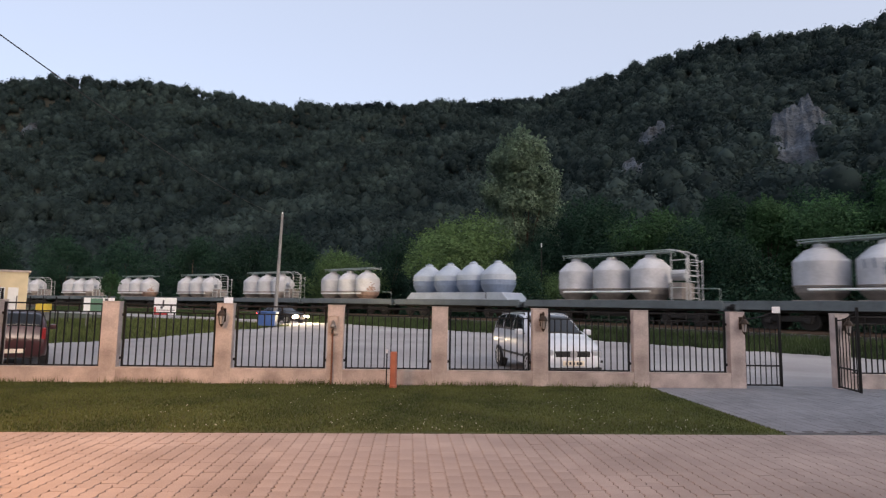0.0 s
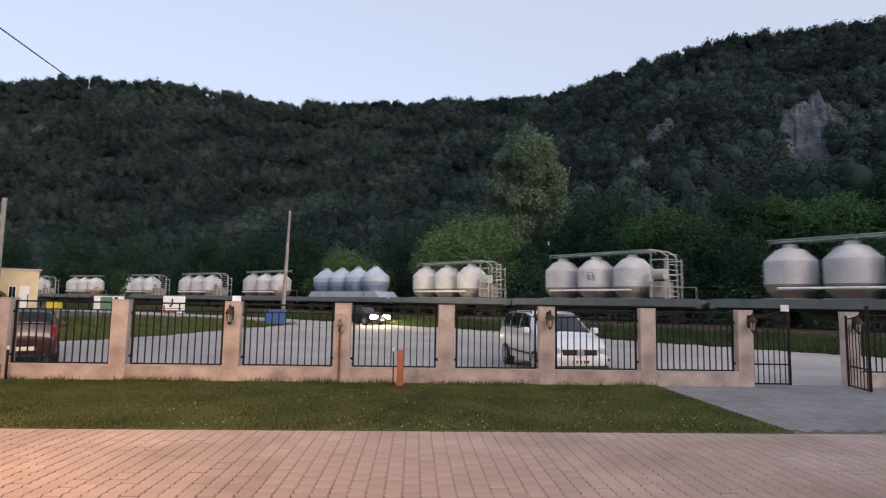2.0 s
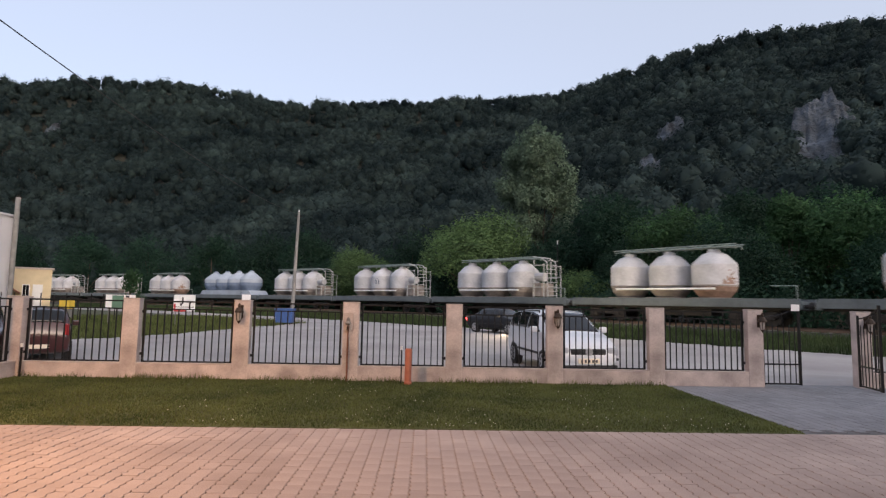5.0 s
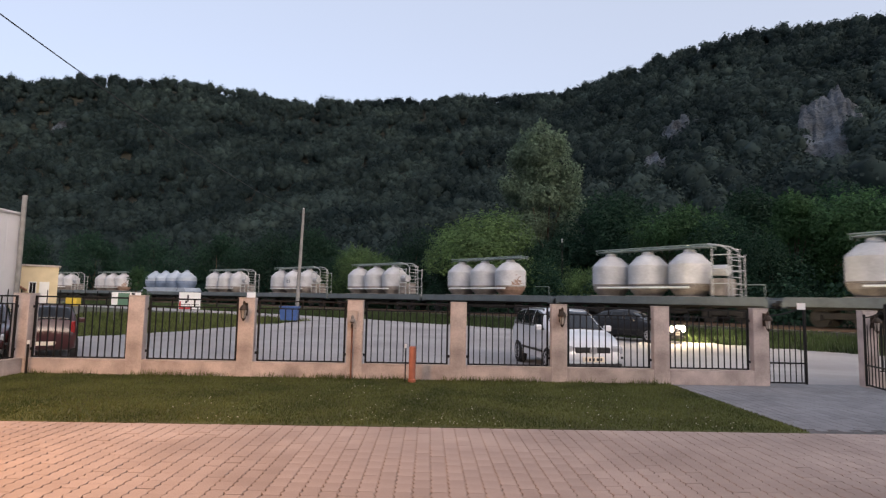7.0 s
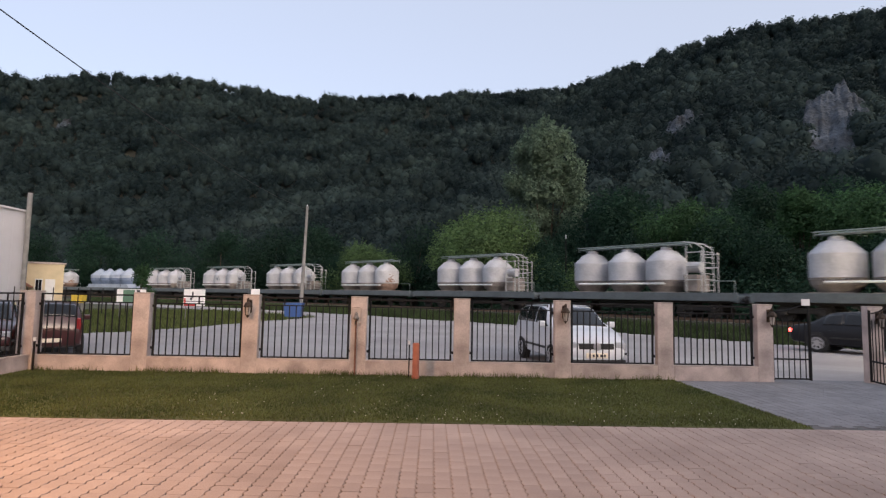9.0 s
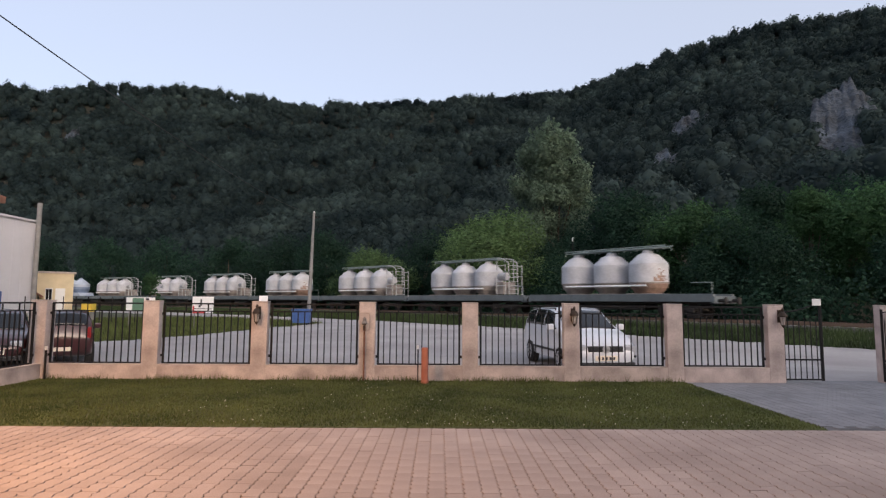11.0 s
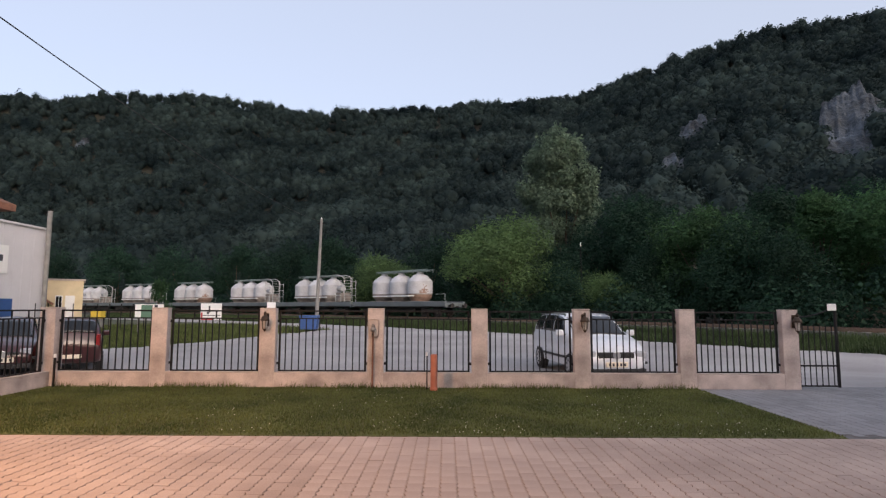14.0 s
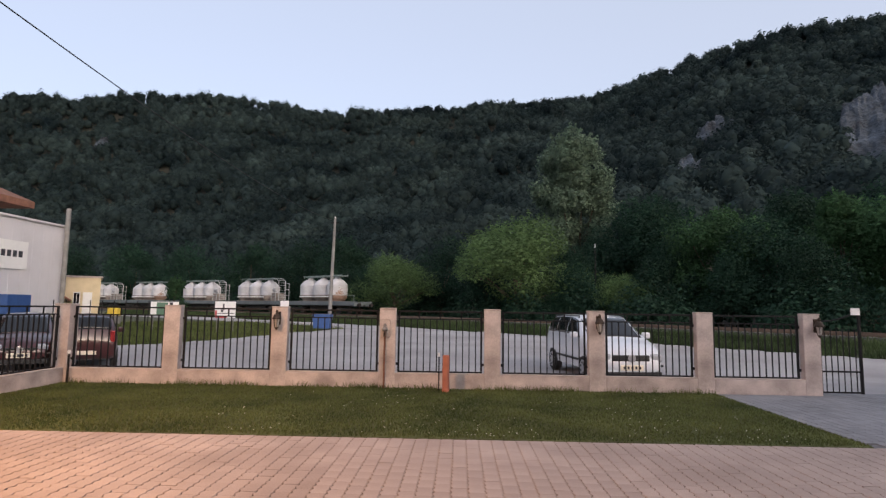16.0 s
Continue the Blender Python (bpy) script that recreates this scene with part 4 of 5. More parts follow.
    e.matrix_basis = pose(gx + 0.018, 0, gz, 0, 90, 0)
    bx, bz = plate
    bump = part("lower_bumper", box(bx - 0.25, -wide * 0.86, bz - 0.24, bx + 0.012, wide * 0.86, bz - 0.10, 0.03), PLASTIC, c)
    for sgn in (1, -1):
        part("bumper_strip", box(bx - 0.32, sgn * wide * 0.78 - 0.14, bz + 0.01, bx - 0.06, sgn * wide * 0.78 + 0.14, bz + 0.07, 0.015), PLASTIC, bump)
    pl = part("number_plate", box(bx - 0.06, -0.29, bz - 0.065, bx + 0.022, 0.29, bz + 0.065, 0.004), PLATE, c)
    for i in range(5):
        y = -0.2 + 0.1 * i
        part("plate_bar", box(bx + 0.022, y - 0.026, bz - 0.035, bx + 0.026, y + 0.026, bz + 0.035), PLATE_INK, pl)
    rx = stations[0][0]
    part("rear_plate", box(rx - 0.02, -0.26, 0.44, rx + 0.1, 0.26, 0.55, 0.004), PLATE, c)
    return c


van = make_car(
    "minivan", "white people carrier parked on the concrete lot behind the fence", WHITE,
    [(-2.34, 0.42, 0.84, 0.92, 0.78, 0.70), (-2.28, 0.33, 1.02, 1.10, 0.86, 0.77), (-2.18, 0.30, 1.09, 1.40, 0.885, 0.76), (-1.98, 0.27, 1.12, 1.63, 0.90, 0.73), (-1.2, 0.25, 1.12, 1.71, 0.905, 0.71),
     (0.1, 0.25, 1.12, 1.71, 0.91, 0.71), (0.5, 0.25, 1.11, 1.64, 0.91, 0.71), (1.42, 0.25, 1.05, 1.11, 0.905, 0.80), (1.85, 0.27, 0.95, 1.01, 0.89, 0.78), (2.18, 0.27, 0.83, 0.88, 0.85, 0.74),
     (2.32, 0.28, 0.68, 0.73, 0.79, 0.67), (2.37, 0.32, 0.54, 0.59, 0.73, 0.59)],
    (1.36, 0.52), (-2.22, -1.98), ((-1.98, -1.16), (-1.1, -0.16), (-0.1, 0.98)), (-1.42, 1.42), 0.33,
    (2.34, 0.67, 0.67, 0.32, 0.21, LENS), (-2.34, 0.76, 0.95, 0.14, 0.30, TAIL), (2.365, 0.67, 0.94, 0.15), (2.38, 0.44), rails=True)
van.matrix_basis = pose(3.45, 5.85, float(lot_z(3.5, 5.8)), 0, 0, -83)


def make_hatch(label):
    return make_car(
        "compact_car", label, REDCAR,
        [(-1.93, 0.42, 0.74, 0.82, 0.72, 0.62), (-1.87, 0.33, 0.92, 1.02, 0.79, 0.70), (-1.75, 0.29, 0.96, 1.26, 0.82, 0.70), (-1.50, 0.26, 0.98, 1.50, 0.84, 0.65), (-0.8, 0.25, 0.98, 1.58, 0.845, 0.64),
         (0.0, 0.25, 0.98, 1.57, 0.85, 0.64), (0.3, 0.25, 0.97, 1.50, 0.85, 0.64), (1.08, 0.25, 0.94, 1.00, 0.845, 0.75), (1.45, 0.27, 0.86, 0.92, 0.83, 0.72), (1.75, 0.29, 0.76, 0.81, 0.78, 0.66),
         (1.88, 0.30, 0.64, 0.69, 0.71, 0.56), (1.94, 0.36, 0.54, 0.58, 0.62, 0.46)],
        (1.03, 0.32), (-1.80, -1.48), ((-1.50, -0.86), (-0.8, -0.1), (-0.04, 0.70)), (-1.2, 1.2), 0.30,
        (1.90, 0.56, 0.66, 0.32, 0.19, LENS), (-1.92, 0.68, 0.95, 0.14, 0.34, TAIL), (1.925, 0.60, 0.8, 0.12), (1.935, 0.45))


red = make_hatch("dark red compact hatchback parked nose to the fence")
red.matrix_basis = pose(-13.7, 6.05, float(lot_z(-13.7, 6.05)), 0, 0, -56) @ Matrix.Diagonal((1.0, 0.93, 1.0, 1))
hatch = make_hatch("dark red compact hatchback parked with its tail to the fence")
hatch.matrix_basis = pose(-12.15, 6.7, float(lot_z(-12.15, 6.7)), 0, 0, 122) @ Matrix.Diagonal((0.95, 0.9, 1.0, 1))

sedan = make_car(
    "saloon_car", "dark saloon car driving with its headlights on", DARKCAR,
    [(-2.35, 0.42, 0.70, 0.78, 0.72, 0.62), (-2.27, 0.33, 0.86, 0.93, 0.83, 0.72), (-1.80, 0.27, 0.91, 0.97, 0.87, 0.74), (-1.05, 0.24, 0.92, 1.38, 0.895, 0.62), (-0.5, 0.23, 0.92, 1.44, 0.90, 0.61),
     (0.1, 0.23, 0.91, 1.43, 0.90, 0.61), (0.4, 0.23, 0.91, 1.35, 0.895, 0.61), (1.15, 0.23, 0.88, 0.94, 0.89, 0.76), (1.6, 0.25, 0.80, 0.86, 0.875, 0.74), (2.0, 0.27, 0.71, 0.76, 0.84, 0.70),
     (2.26, 0.29, 0.62, 0.66, 0.75, 0.60), (2.34, 0.34, 0.52, 0.56, 0.66, 0.5)],
    (1.1, 0.42), (-1.72, -1.1), ((-1.22, -0.62), (-0.56, 0.1), (0.16, 0.84)), (-1.4, 1.42), 0.32,
    (2.345, 0.62, 0.63, 0.40, 0.24, HEADLIGHT_ON), (-2.35, 0.68, 0.74, 0.22, 0.14, TAIL_ON), (2.335, 0.58, 0.7, 0.12), (2.335, 0.42))
# the way of its middle: time, east, north
DRIVE = [(0, -11.3, 38.7), (1.5, -6.2, 35.0), (3, -1.7, 30.2), (4.1, 1.6, 25.9), (5.3, 4.9, 21.4), (6.5, 7.9, 17.6), (7, 9.2, 16.2), (8, 12.1, 12.8), (8.5, 13.4, 10.6), (9, 14.7, 8.3),
         (10, 18.4, 5.3), (11, 23.8, 4.8), (12.5, 33, 5.0), (14, 41, 5.0), (16, 52, 5.0)]


# ---------------------------------------------------------------- along the fence
tap = thing("wall_tap", "cast water tap on an ornate plate with a rusty pipe", "tap", at=pose(-1.97, -0.127, 1.05))
part("back_plate", box(-0.1, -0.02, -0.1, 0.1, 0.002, 0.24, 0.03), STUCCO_CAP, tap)
part("ornament", lathe([(0.05, 0.0), (0.06, 0.03), (0.03, 0.07), (0.035, 0.1), (0.004, 0.14)], 10, (0, -0.04, 0.02)), POLEGREY, tap)
bm = rod((0, -0.02, -0.02), (0, -0.12, -0.02), 0.016)
rod((0, -0.12, -0.02), (0, -0.13, -0.09), 0.016, bm=bm)
part("spout", bm, BRONZE, tap)
part("valve_wheel", lathe([(0.035, 0), (0.04, 0.008), (0.035, 0.016)], 12, (0, -0.07, 0.01)), BRONZE, tap)
part("pipe", rod((0, -0.035, -1.05), (0, -0.035, 0.0), 0.017, 8), RUSTPIPE, tap)

stub = thing("marker_post", "short orange plastic marker post standing in the lawn", "post", at=pose(-0.8, -0.45, 0))
part("tube", lathe([(0.063, -0.1), (0.062, 0.64), (0.055, 0.655), (0.05, 0.655), (0.05, 0.60)], 18), TERRACOTTA, stub)
part("collar", lathe([(0.072, -0.05), (0.072, 0.05), (0.064, 0.06)], 18), TERRACOTTA, stub)
stake = thing("garden_stake", "thin black stake with a pale tip beside the marker post", "stake", at=pose(-0.93, -0.36, 0))
part("rod", rod((0, 0, -0.1), (0.0, 0, 0.62), 0.013, 6), IRON, stake)
part("tip", rod((-0.005, 0, 0.62), (-0.005, 0, 0.69), 0.02, 8), PIPE, stake)
stake2 = thing("garden_stake", "thin black stake with a pale tip at the fence corner", "stake", at=pose(-7.97, -0.24, 0))
part("rod", rod((0, 0, -0.1), (0.0, 0, 0.55), 0.02, 6), IRON, stake2)
part("tip", rod((0, 0, 0.55), (0, 0, 0.62), 0.026, 8), PIPE, stake2)

# ---------------------------------------------------------------- across the lot
lamp_pole = thing("utility_pole", "slender grey concrete utility pole", "pole", at=pose(-10.4, 32, float(land(-10.4, 32)) - 0.1))
part("shaft", rod((0, 0, 0), (0.22, 0, 8.6), 0.16, 12, 0.09), POLEGREY, lamp_pole)
part("cross_arm", box(-0.1, -0.03, 8.2, 0.5, 0.03, 8.27), IRON, lamp_pole)
part("insulator", lathe([(0.03, 8.5), (0.05, 8.6), (0.03, 8.72)], 8, (0.22, 0, 0)), PIPE, lamp_pole)

skip = thing("waste_bin", "blue plastic four-wheeled waste bin on the verge", "bin", at=pose(-10.65, 31.0, float(land(-11, 31.4)) - 0.02))
part("tub", prism([(-0.55, 0.18), (0.55, 0.18), (0.66, 1.1), (-0.66, 1.1)], -0.45, 0.45), BLUEBIN, skip)
part("lid", box(-0.68, -0.48, 1.101, 0.68, 0.48, 1.2, 0.04), BLUEBIN, skip)
for x in (-0.45, 0.45):
    for y in (-0.35, 0.35):
        part("caster", rod((x - 0.03, y, 0.09), (x + 0.03, y, 0.09), 0.09, 10), TYRE, skip)


def board(name, label, x, y, w, z0, z1, bars):
    b = thing(name, label, "sign", at=pose(x, y, 0))
    part("panel", box(-w / 2, -0.02, z0, w / 2, 0.02, z1, 0.006), SIGNWHITE, b)
    foot = float(land(x, y)) - 0.1
    for sx in (-0.4, 0.4):
        part("leg", rod((sx * w, 0.045, foot), (sx * w, 0.045, z1 - 0.05), 0.025, 6), POLEGREY, b)
    for u0, v0, u1, v1, m in bars:
        part("print", box(-w / 2 + u0 * w, -0.026, z0 + v0 * (z1 - z0), -w / 2 + u1 * w, -0.0205, z0 + v1 * (z1 - z0)), m, b)
    return b


board("notice_board", "white notice board with a red and black picture on legs", -16.3, 27, 1.4, 0.62, 1.72,
      [(0.02, 0.03, 0.10, 0.45, SIGNRED), (0.03, 0.0, 0.6, 0.12, SIGNRED), (0.38, 0.45, 0.46, 0.85, SIGNINK), (0.3, 0.35, 0.4, 0.5, SIGNINK), (0.1, 0.25, 0.95, 0.29, SIGNINK)])
board("notice_board", "white and green information board on legs", -21.5, 29, 2.0, 0.75, 1.65,
      [(0.22, 0.0, 0.62, 0.95, SIGNGREEN), (0.66, 0.0, 0.98, 0.6, SIGNGREEN), (0.68, 0.7, 0.8, 0.95, SIGNINK)])
board("road_sign", "small blank grey-white road sign on a post", -10.9, 22.5, 0.5, 1.38, 1.78, [])

ybox = thing("gas_cabinet", "yellow metal utility cabinet on a plinth", "cabinet", at=pose(-30.0, 37, float(land(-30.2, 37))))
part("plinth", box(-0.4, -0.3, -0.1, 0.4, 0.3, 0.9), POLEGREY, ybox)
part("casing", box(-0.45, -0.32, 0.901, 0.45, 0.32, 1.6, 0.03), YELLOWBOX, ybox)
part("door", box(-0.38, -0.34, 0.97, 0.38, -0.322, 1.54, 0.01), YELLOWBOX, ybox)

# the grey industrial hall
hall = thing("industrial_hall", "pale grey metal-clad industrial hall with a white sign panel", "building", at=pose(0.05, 0, -0.4))
part("wall", box(-62, -10, -0.2, -32, 33, 7.8), CLAD, hall)
part("roof", box(-62.2, -10.2, 7.802, -31.85, 33.2, 7.97, 0.03), CLAD, hall)
for i in range(28):
    part("cladding_rib", box(-32.0, 4.6 + i * 1.0, -0.2, -31.988, 4.68 + i * 1.0, 7.75), CLAD, hall)
part("downpipe", rod((-31.62, 32.6, -0.2), (-31.62, 32.6, 9.3), 0.17, 14), POLEGREY, hall, "thick grey corner flue")
sb = part("sign_panel", box(-31.96, 23.9, 4.2, -31.91, 29.1, 6.2, 0.01), SIGNWHITE, hall, "white sign panel with dark lettering bars")
for i in range(6):
    y = 28.6 - i * 0.52
    part("lettering_bar", box(-31.909, y - 0.36, 5.05, -31.90, y, 5.5), SIGNINK, sb)
part("emblem_bar", box(-31.909, 24.3, 4.9, -31.90, 24.9, 5.65), SIGNINK, sb)
part("blue_crate", box(-31.5, 25.5, -0.1, -30.2, 27.6, 2.4, 0.05), BLUEBIN, hall, "faded blue container by the wall")
rail_f = thing("railing", "low dark post-and-rail fence before the hall", "railing")
for i in range(14):
    x, y = -24.5 - i * 0.75, 34.0 - 0.3 * i
    part("post", rod((x, y, -0.6), (x, y, 1.7), 0.035, 6), IRON, rail_f)
part("rail", rod((-24.5, 34.0, 1.2), (-34.25, 30.1, 1.2), 0.025, 6), IRON, rail_f)

# the small yellow house
hut = thing("yellow_house", "small yellow rendered house with a white door", "house", at=pose(-33.95, 41, float(land(-36, 42)), 0, 0, 33))
part("wall", box(-6.8, 0, -0.6, 0, 6, 4.25), YELLOW_WALL, hut)
part("roof", box(-7.0, -0.15, 4.251, 0.15, 6.2, 4.4, 0.02), STUCCO_CAP, hut)
part("door", box(-1.35, -0.06, 0.3, -0.62, -0.002, 2.9, 0.01), DOORWHITE, hut)
w = part("window", box(-2.1, -0.06, 1.7, -1.55, -0.002, 2.9, 0.01), DOORWHITE, hut)
part("pane", box(-2.04, -0.07, 1.78, -1.84, -0.055, 2.82), GLASS, w)
part("pane", box(-1.81, -0.07, 1.78, -1.61, -0.055, 2.82), GLASS, w)
part("porch", prism([(-5.6, -0.5), (-2.6, -0.5), (-2.6, 2.3), (-4.1, 3.2), (-5.6, 2.3)], -2.4, -0.004), YELLOW_WALL, hut)
part("porch_roof", prism([(-2.2, 2.05), (-2.2, 2.2), (-4.1, 3.45), (-6.0, 2.2), (-6.0, 2.05), (-4.1, 3.28)], -2.7, -0.01), ROOFTILE, hut)
part("porch_door", box(-3.7, -2.46, 0, -3.0, -2.402, 2.2, 0.01), DOORWHITE, hut)

# the neighbour's house, of which only the eave comes into view
nb = thing("neighbour_house", "house with a brown tiled hip roof and deep eaves", "house", at=pose(0.3, 0, 0.15))
part("wall", box(-29, -4, -0.8, -17.9, 8.0, 4.75), STUCCO, nb)
bm = bmesh.new()
e, top = [(-30.4, -5.4), (-16.45, -5.4), (-16.45, 9.1), (-30.4, 9.1)], [(-23.4, 1.0), (-23.4, 2.8)]
lo = [bm.verts.new((x, y, 4.76)) for x, y in e]
mid = [bm.verts.new((x, y, 5.0)) for x, y in e]
hi = [bm.verts.new((x, y, 8.6)) for x, y in top]
bm.faces.new(lo)
for i in range(4):
    bm.faces.new((lo[i], lo[(i + 1) % 4], mid[(i + 1) % 4], mid[i]))
bm.faces.new((mid[0], mid[1], hi[0]))
bm.faces.new((mid[1], mid[2], hi[1], hi[0]))
bm.faces.new((mid[2], mid[3], hi[1]))
bm.faces.new((mid[3], mid[0], hi[0], hi[1]))
bmesh.ops.recalc_face_normals(bm, faces=bm.faces)
part("roof", bm, ROOFTILE, nb)

# added unseen wall behind the paving, to cut skylight on the fence
tagged(part("wall_house", box(-14, -15.0, -0.3, 26, -14.5, 7.4, 0.02), STUCCO), "plain stuccoed wall, added unseen to block skylight behind the yard", "wall", kind="structure")

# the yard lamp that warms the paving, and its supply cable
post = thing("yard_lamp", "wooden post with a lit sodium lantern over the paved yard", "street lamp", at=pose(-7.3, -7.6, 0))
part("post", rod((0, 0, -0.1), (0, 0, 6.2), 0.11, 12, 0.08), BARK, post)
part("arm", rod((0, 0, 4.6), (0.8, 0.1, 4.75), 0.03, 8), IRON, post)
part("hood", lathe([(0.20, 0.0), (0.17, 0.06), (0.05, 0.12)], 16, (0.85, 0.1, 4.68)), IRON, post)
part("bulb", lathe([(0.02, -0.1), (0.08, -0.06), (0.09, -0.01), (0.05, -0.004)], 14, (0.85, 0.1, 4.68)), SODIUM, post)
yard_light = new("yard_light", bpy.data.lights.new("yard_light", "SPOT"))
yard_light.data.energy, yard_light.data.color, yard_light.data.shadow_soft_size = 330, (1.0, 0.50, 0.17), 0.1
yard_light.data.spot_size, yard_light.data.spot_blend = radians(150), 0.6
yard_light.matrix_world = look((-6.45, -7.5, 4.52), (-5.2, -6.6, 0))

cable = thing("overhead_cable", "thin black supply cable slung to the utility pole", "cable")
bm = bmesh.new()
A, B = Vector((-7.3, -7.6, 6.1)), Vector((-10.2, 32, float(land(-10.4, 32)) + 8.3))
pts = [A.lerp(B, i / 24) - Vector((0, 0, 0.6 * 4 * (i / 24) * (1 - i / 24))) for i in range(25)]
rings = [[bm.verts.new(p + Vector((0.012 * math.cos(k * 1.257), 0, 0.012 * math.sin(k * 1.257)))) for k in range(5)] for p in pts]
for a, b in zip(rings, rings[1:]):
    for k in range(5):
        bm.faces.new((a[k], a[(k + 1) % 5], b[(k + 1) % 5], b[k]))
part("wire", bm, IRON, cable)

# a sapling and a signal mast by the far track
sap = make_tree("sapling", "small pale sapling on the meadow", 41, 3.2, 4.6, 0.9, LEAF_MID, 12, 2600, 0.09)
sap.matrix_basis = pose(-27.5, 42, float(land(-27.5, 42)) - 0.05)
for bx, n in ((-0.36, 104), (0.238, 56)):
    x, y = spot(bx, n)
    mast = thing("signal_mast", "thin pale railway mast behind the train", "mast", "railway masts", at=pose(x, y, float(land(x, y)) - 0.1))
    part("shaft", rod((0, 0, 0), (0, 0, 7.8), 0.06, 8, 0.04), IRON, mast)
    part("head", box(-0.06, -0.05, 7.5, 0.06, 0.05, 7.9, 0.02), CAGE, mast)


# ---------------------------------------------------------------- grass
def grass(name, label, n, place, tall, seed, material=BLADE, wide=0.006):
    rng = np.random.default_rng(seed)
    x, y, z = place(rng, n)
    n = len(x)
    h = tall * rng.uniform(0.5, 1.3, n)
    a = rng.uniform(0, 6.28, n)
    lean = rng.uniform(0, 0.7, n) * h
    dx, dy = np.cos(a), np.sin(a)
    b = rng.uniform(0, 6.28, n)
    w = wide * rng.uniform(0.7, 1.4, n)
    p0 = np.stack([x - dy * w, y + dx * w, z], 1)
    p1 = np.stack([x + dy * w, y - dx * w, z], 1)
    p2 = np.stack([x + np.cos(b) * lean, y + np.sin(b) * lean, z + h], 1)
    v = np.stack([p0, p1, p2], 1).reshape(-1, 3)
    tagged(new(name, raw_mesh(name, v, np.arange(3 * n).reshape(n, 3), material)), label, "grass", kind="stuff")


def on_lawn(rng, n):
    x, y = rng.uniform(-8.1, LAWN_X1, n), rng.uniform(LAWN_Y0 + 0.01, LAWN_Y1, n)
    return x, y, np.zeros(n) - 0.004


def by_plinth(rng, n):
    x = rng.uniform(-8.05, LAWN_X1, n)
    keep = (np.sin(x * 2.1) + np.sin(x * 5.3 + 1)) > rng.uniform(-1.4, 1.4, n)
    return x[keep], LAWN_Y1 - rng.uniform(0, 0.1, n)[keep], np.zeros(keep.sum())


def on_verge(rng, n):
    s, g = rng.uniform(-50, 70, n), rng.uniform(2.7, 7.0, n)
    a = TRACK_A0 + s / TRACK_R
    x, y = TRACK_X + (TRACK_R - g) * np.cos(a), TRACK_Y + (TRACK_R - g) * np.sin(a)
    keep = ~paved(x, y)
    return x[keep], y[keep], land(x[keep], y[keep]) - 0.02


def on_meadow(rng, n):
    x, y = rng.uniform(-36, -5, n), rng.uniform(10, 44, n)
    keep = ~paved(x, y) & (track_gap(x, y) > 12.3) & (y > 12)
    return x[keep], y[keep], land(x[keep], y[keep]) - 0.02


grass("lawn_grass", "short mown green lawn grass", 130000, on_lawn, 0.032, 3)
grass("edge_grass", "uncut tufts of grass along the plinth", 2600, by_plinth, 0.11, 8)
grass("verge_grass", "long green grass on the railway verge, tree shade in its colour", 60000, on_verge, 0.38, 4, VERGE_SHADED, wide=0.025)
grass("meadow_grass", "rough grass of the meadow", 60000, on_meadow, 0.3, 6, wide=0.025)


def clover():
    rng = np.random.default_rng(9)
    n = 420
    x = rng.uniform(-4, 4.1, n)
    y = LAWN_Y0 + 0.05 + 3.6 * rng.uniform(0, 1, n) ** 1.8
    keep = (np.sin(x * 1.9 + y) + np.sin(x * 4.3 - y * 2)) > rng.uniform(-1.2, 1.6, n)
    x, y = x[keep], y[keep]
    v, f = ico(1)
    m, k = len(v), len(x)
    vv = v[None] * rng.uniform(0.004, 0.008, (k, 1, 1)) + np.stack([x, y, rng.uniform(0.03, 0.05, k)], 1)[:, None]
    ff = (f[None] + (np.arange(k) * m)[:, None, None]).reshape(-1, 3)
    tagged(new("clover_flowers", raw_mesh("clover_flowers", vv.reshape(-1, 3), ff, CLOVER)), "scattered white clover flowers in the lawn", "flowers", kind="stuff")


clover()


# ---------------------------------------------------------------- paving stones
PW, PL = 0.145, 0.21


def stone_points():
    a, b, c, g = PW / 2, PL / 2, 0.014, 0.0046
    zig = [(c if k % 2 == 0 else -c, -b + k * b / 2) for k in range(5)]
    left, right = [(-a + x, y) for x, y in zig], [(a + x * 0.62, y) for x, y in zig]
    pts = [(x + g, y) for x, y in left] + [(x - g, y) for x, y in reversed(right)]
    return [(x, y * 0.999) for x, y in reversed(pts)]


def stone_mesh(material):
    bm = bmesh.new()
    pts = stone_points()
    top = [bm.verts.new((x * 0.985, y * 0.997, 0.0)) for x, y in pts]
    low = [bm.verts.new((x, y, -0.004)) for x, y in pts]
    foot = [bm.verts.new((x, y, -0.03)) for x, y in pts]
    n = len(pts)
    bm.faces.new(top)
    for i in range(n):
        j = (i + 1) % n
        bm.faces.new((top[j], top[i], low[i], low[j]))
        bm.faces.new((low[j], low[i], foot[i], foot[j]))
    bmesh.ops.recalc_face_normals(bm, faces=bm.faces)
    return mesh_from("paving_stone", bm, material)


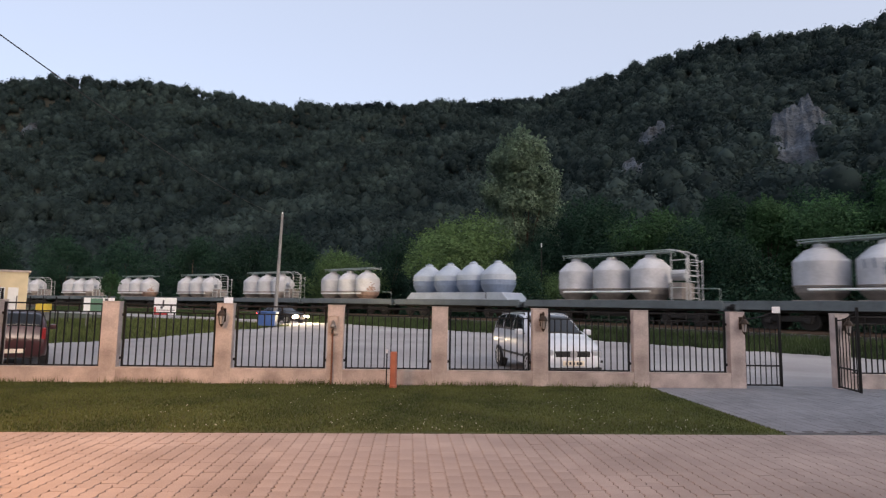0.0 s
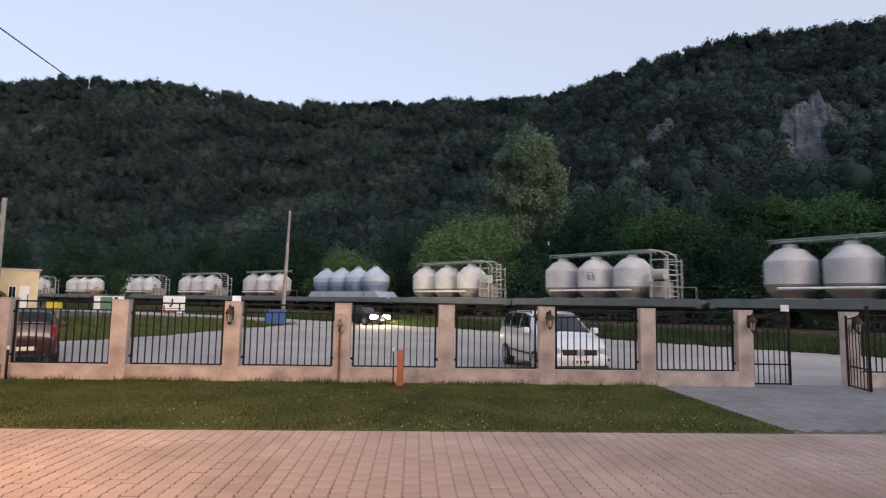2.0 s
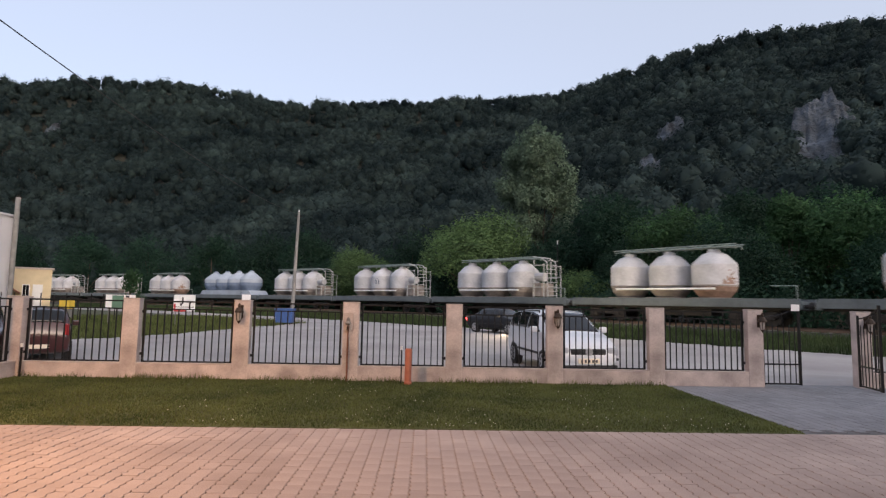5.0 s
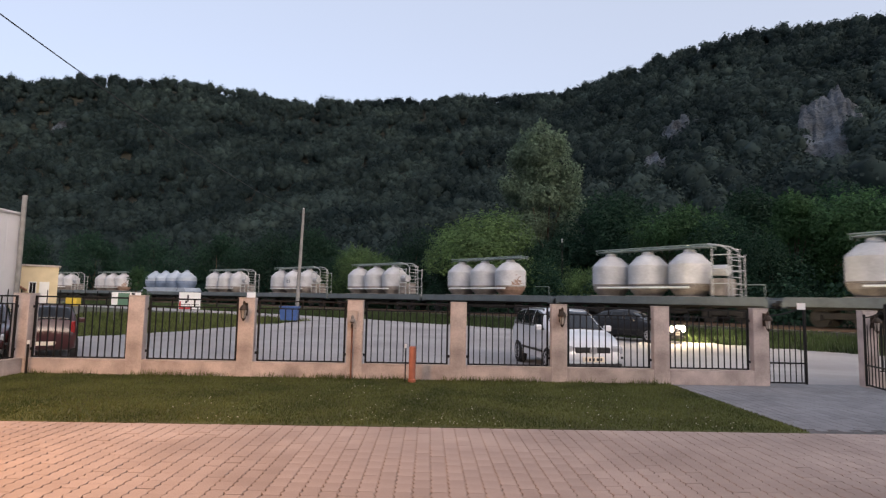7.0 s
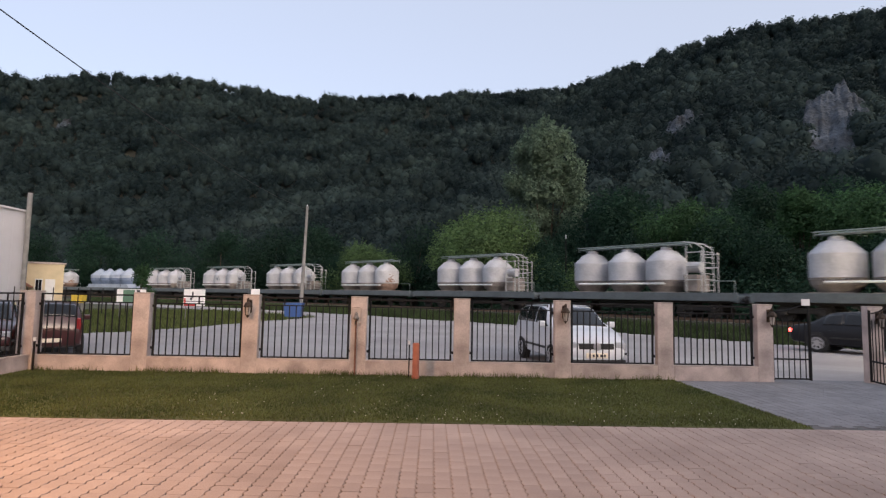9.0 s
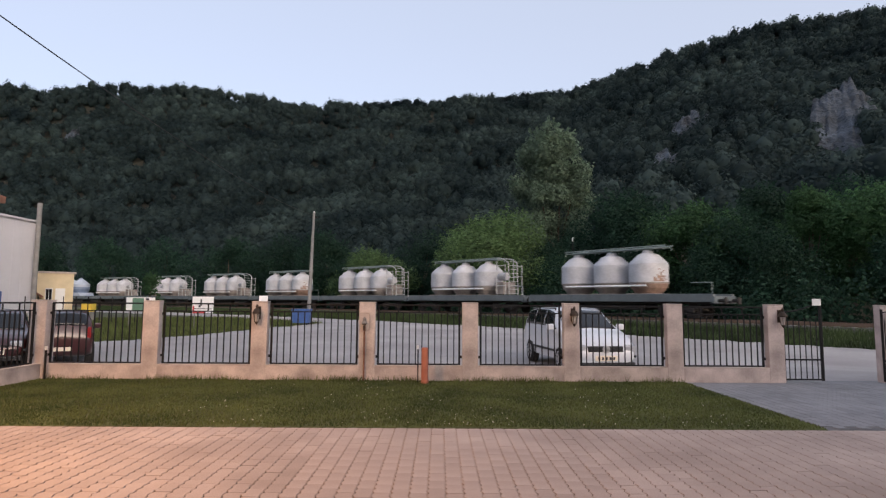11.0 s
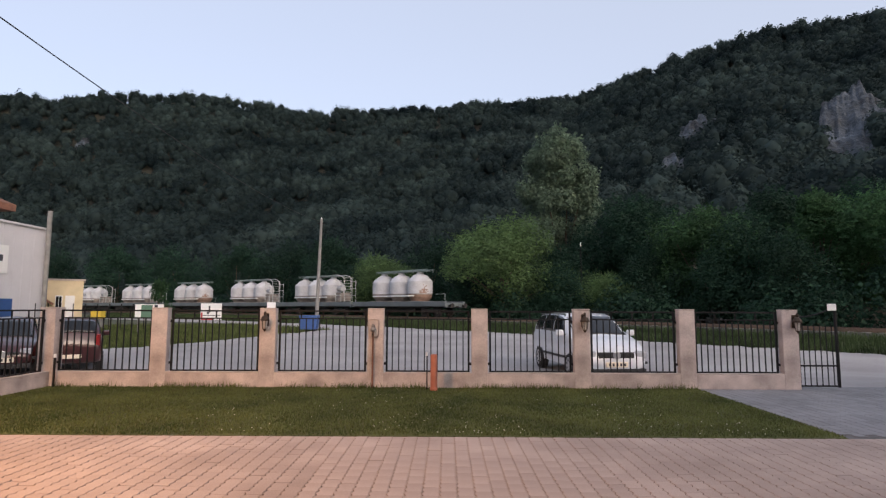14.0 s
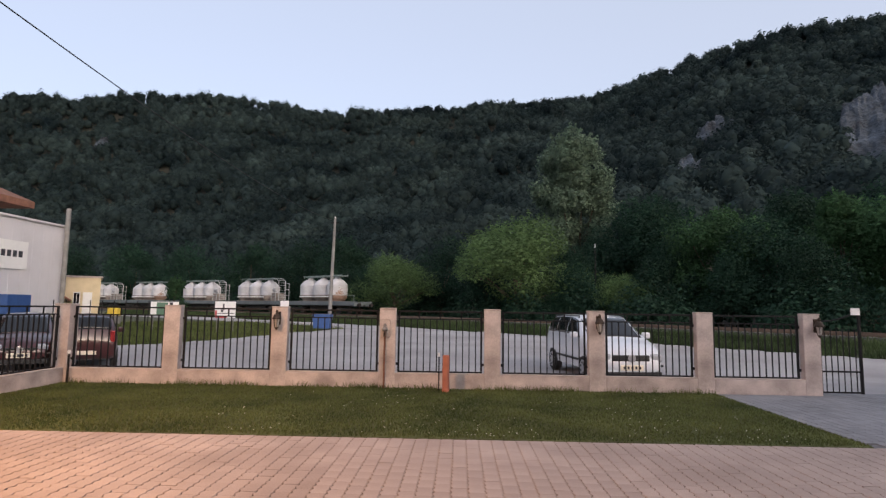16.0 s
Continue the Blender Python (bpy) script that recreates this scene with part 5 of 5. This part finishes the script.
def lay(parent, x0, x1, y0, y1, singly, far_material):
    """Stones in columns along y; those of the stretch singly (x0, x1, y0, y1) are objects of their own."""
    shape = stone_mesh(PAVER)
    rng = random.Random(2)
    bv, bf = np.array([v.co[:] for v in shape.vertices]), [list(p.vertices) for p in shape.polygons]
    nx, ny = int((x1 - x0) / PW), int((y1 - y0) / PL)
    made = 0
    V, F4, F12 = [], [], []
    count = 0
    for i in range(nx):
        if i % 2:
            V.append(bv * np.array([1, 0.5, 1]) + np.array([x0 + (i + 0.5) * PW, y1 - PL / 4, -0.001]))
            for p in bf:
                (F12 if len(p) > 4 else F4).append([q + count for q in p])
            count += len(bv)
        for j in range(ny):
            cx, cy = x0 + (i + 0.5) * PW, y1 - (j + 0.5) * PL - (PL / 2 if i % 2 else 0)
            if cy - PL / 2 < y0:
                continue
            z = rng.uniform(-0.0015, 0.0015)
            if singly and singly[0] < cx < singly[1] and singly[2] < cy < singly[3] and made < 300:
                o = part("paving_stone", shape, PAVER, parent)
                o.matrix_basis = pose(cx, cy, z, rng.uniform(-0.5, 0.5), rng.uniform(-0.5, 0.5), rng.uniform(-0.5, 0.5))
                made += 1
            else:
                V.append(bv * np.array([1, 1 if rng.random() < 0.85 else rng.uniform(0.93, 0.98), 1]) + np.array([cx, cy, z]))
                for p in bf:
                    (F12 if len(p) > 4 else F4).append([q + count for q in p])
                count += len(bv)
    if V:
        me = bpy.data.meshes.new("paving_stones")
        me.from_pydata(np.concatenate(V).tolist(), [], F4 + F12)
        me.materials.append(far_material)
        o = new("paving_stones", me)
        o.parent = parent
        tagged(o, kind="stuff")


lay(drive, LAWN_X1 + 0.03, LAWN_X1 + 0.03 + PW * 43, LAWN_Y0, 0.25, None, PAVER_GREY)
lay(paving, -8.6, 12.0, -7.4, LAWN_Y0 - 0.03, (-1.8, 1.0, -6.45, -5.2), PAVER_FAR)



# ---------------------------------------------------------------- what moves
def motions():
    for k, w in wagons.items():
        walk(w, [(t, track_pose(TRAIN_SPEED * t - WAGON_PITCH * k - 0.4)) for t in range(17)])
    # the saloon follows the road, its nose along the way
    ts = [d[0] for d in DRIVE]
    rows, spin, last = [], 0.0, None
    wheels = [o for o in sedan.children if o.name.startswith("wheel") and o.type == "EMPTY"]
    turns = {o: [] for o in wheels}

    def way(t):
        t = min(max(t, 0), 16)
        i = min(max(sum(1 for q in ts if q <= t) - 1, 0), len(DRIVE) - 2)
        p = [DRIVE[max(i - 1, 0)], DRIVE[i], DRIVE[i + 1], DRIVE[min(i + 2, len(DRIVE) - 1)]]
        h = p[2][0] - p[1][0]
        u = (t - p[1][0]) / h
        out = []
        for a in (1, 2):
            m0 = (p[2][a] - p[0][a]) / (p[2][0] - p[0][0]) * h
            m1 = (p[3][a] - p[1][a]) / (p[3][0] - p[1][0]) * h
            out.append((2 * u ** 3 - 3 * u ** 2 + 1) * p[1][a] + (u ** 3 - 2 * u ** 2 + u) * m0 + (-2 * u ** 3 + 3 * u ** 2) * p[2][a] + (u ** 3 - u ** 2) * m1)
        return out

    for i in range(65):
        t = i * 0.25
        (x0, y0), (x1, y1), (x, y) = way(t - 0.3), way(t + 0.3), way(t)
        rows.append((t, pose(x, y, float(lot_z(x, y)), 0, 0, math.degrees(math.atan2(y1 - y0, x1 - x0)))))
    walk(sedan, rows)
    n = 201
    for i in range(n):
        t = 16 * i / (n - 1)
        x, y = way(t)
        if last:
            spin += math.degrees(math.hypot(x - last[0], y - last[1]) / 0.32)
        last = (x, y)
        for o in wheels:
            turns[o].append((t, pose(*o.location, 0, spin, 0)))
    for o in wheels:
        walk(o, turns[o])


motions()
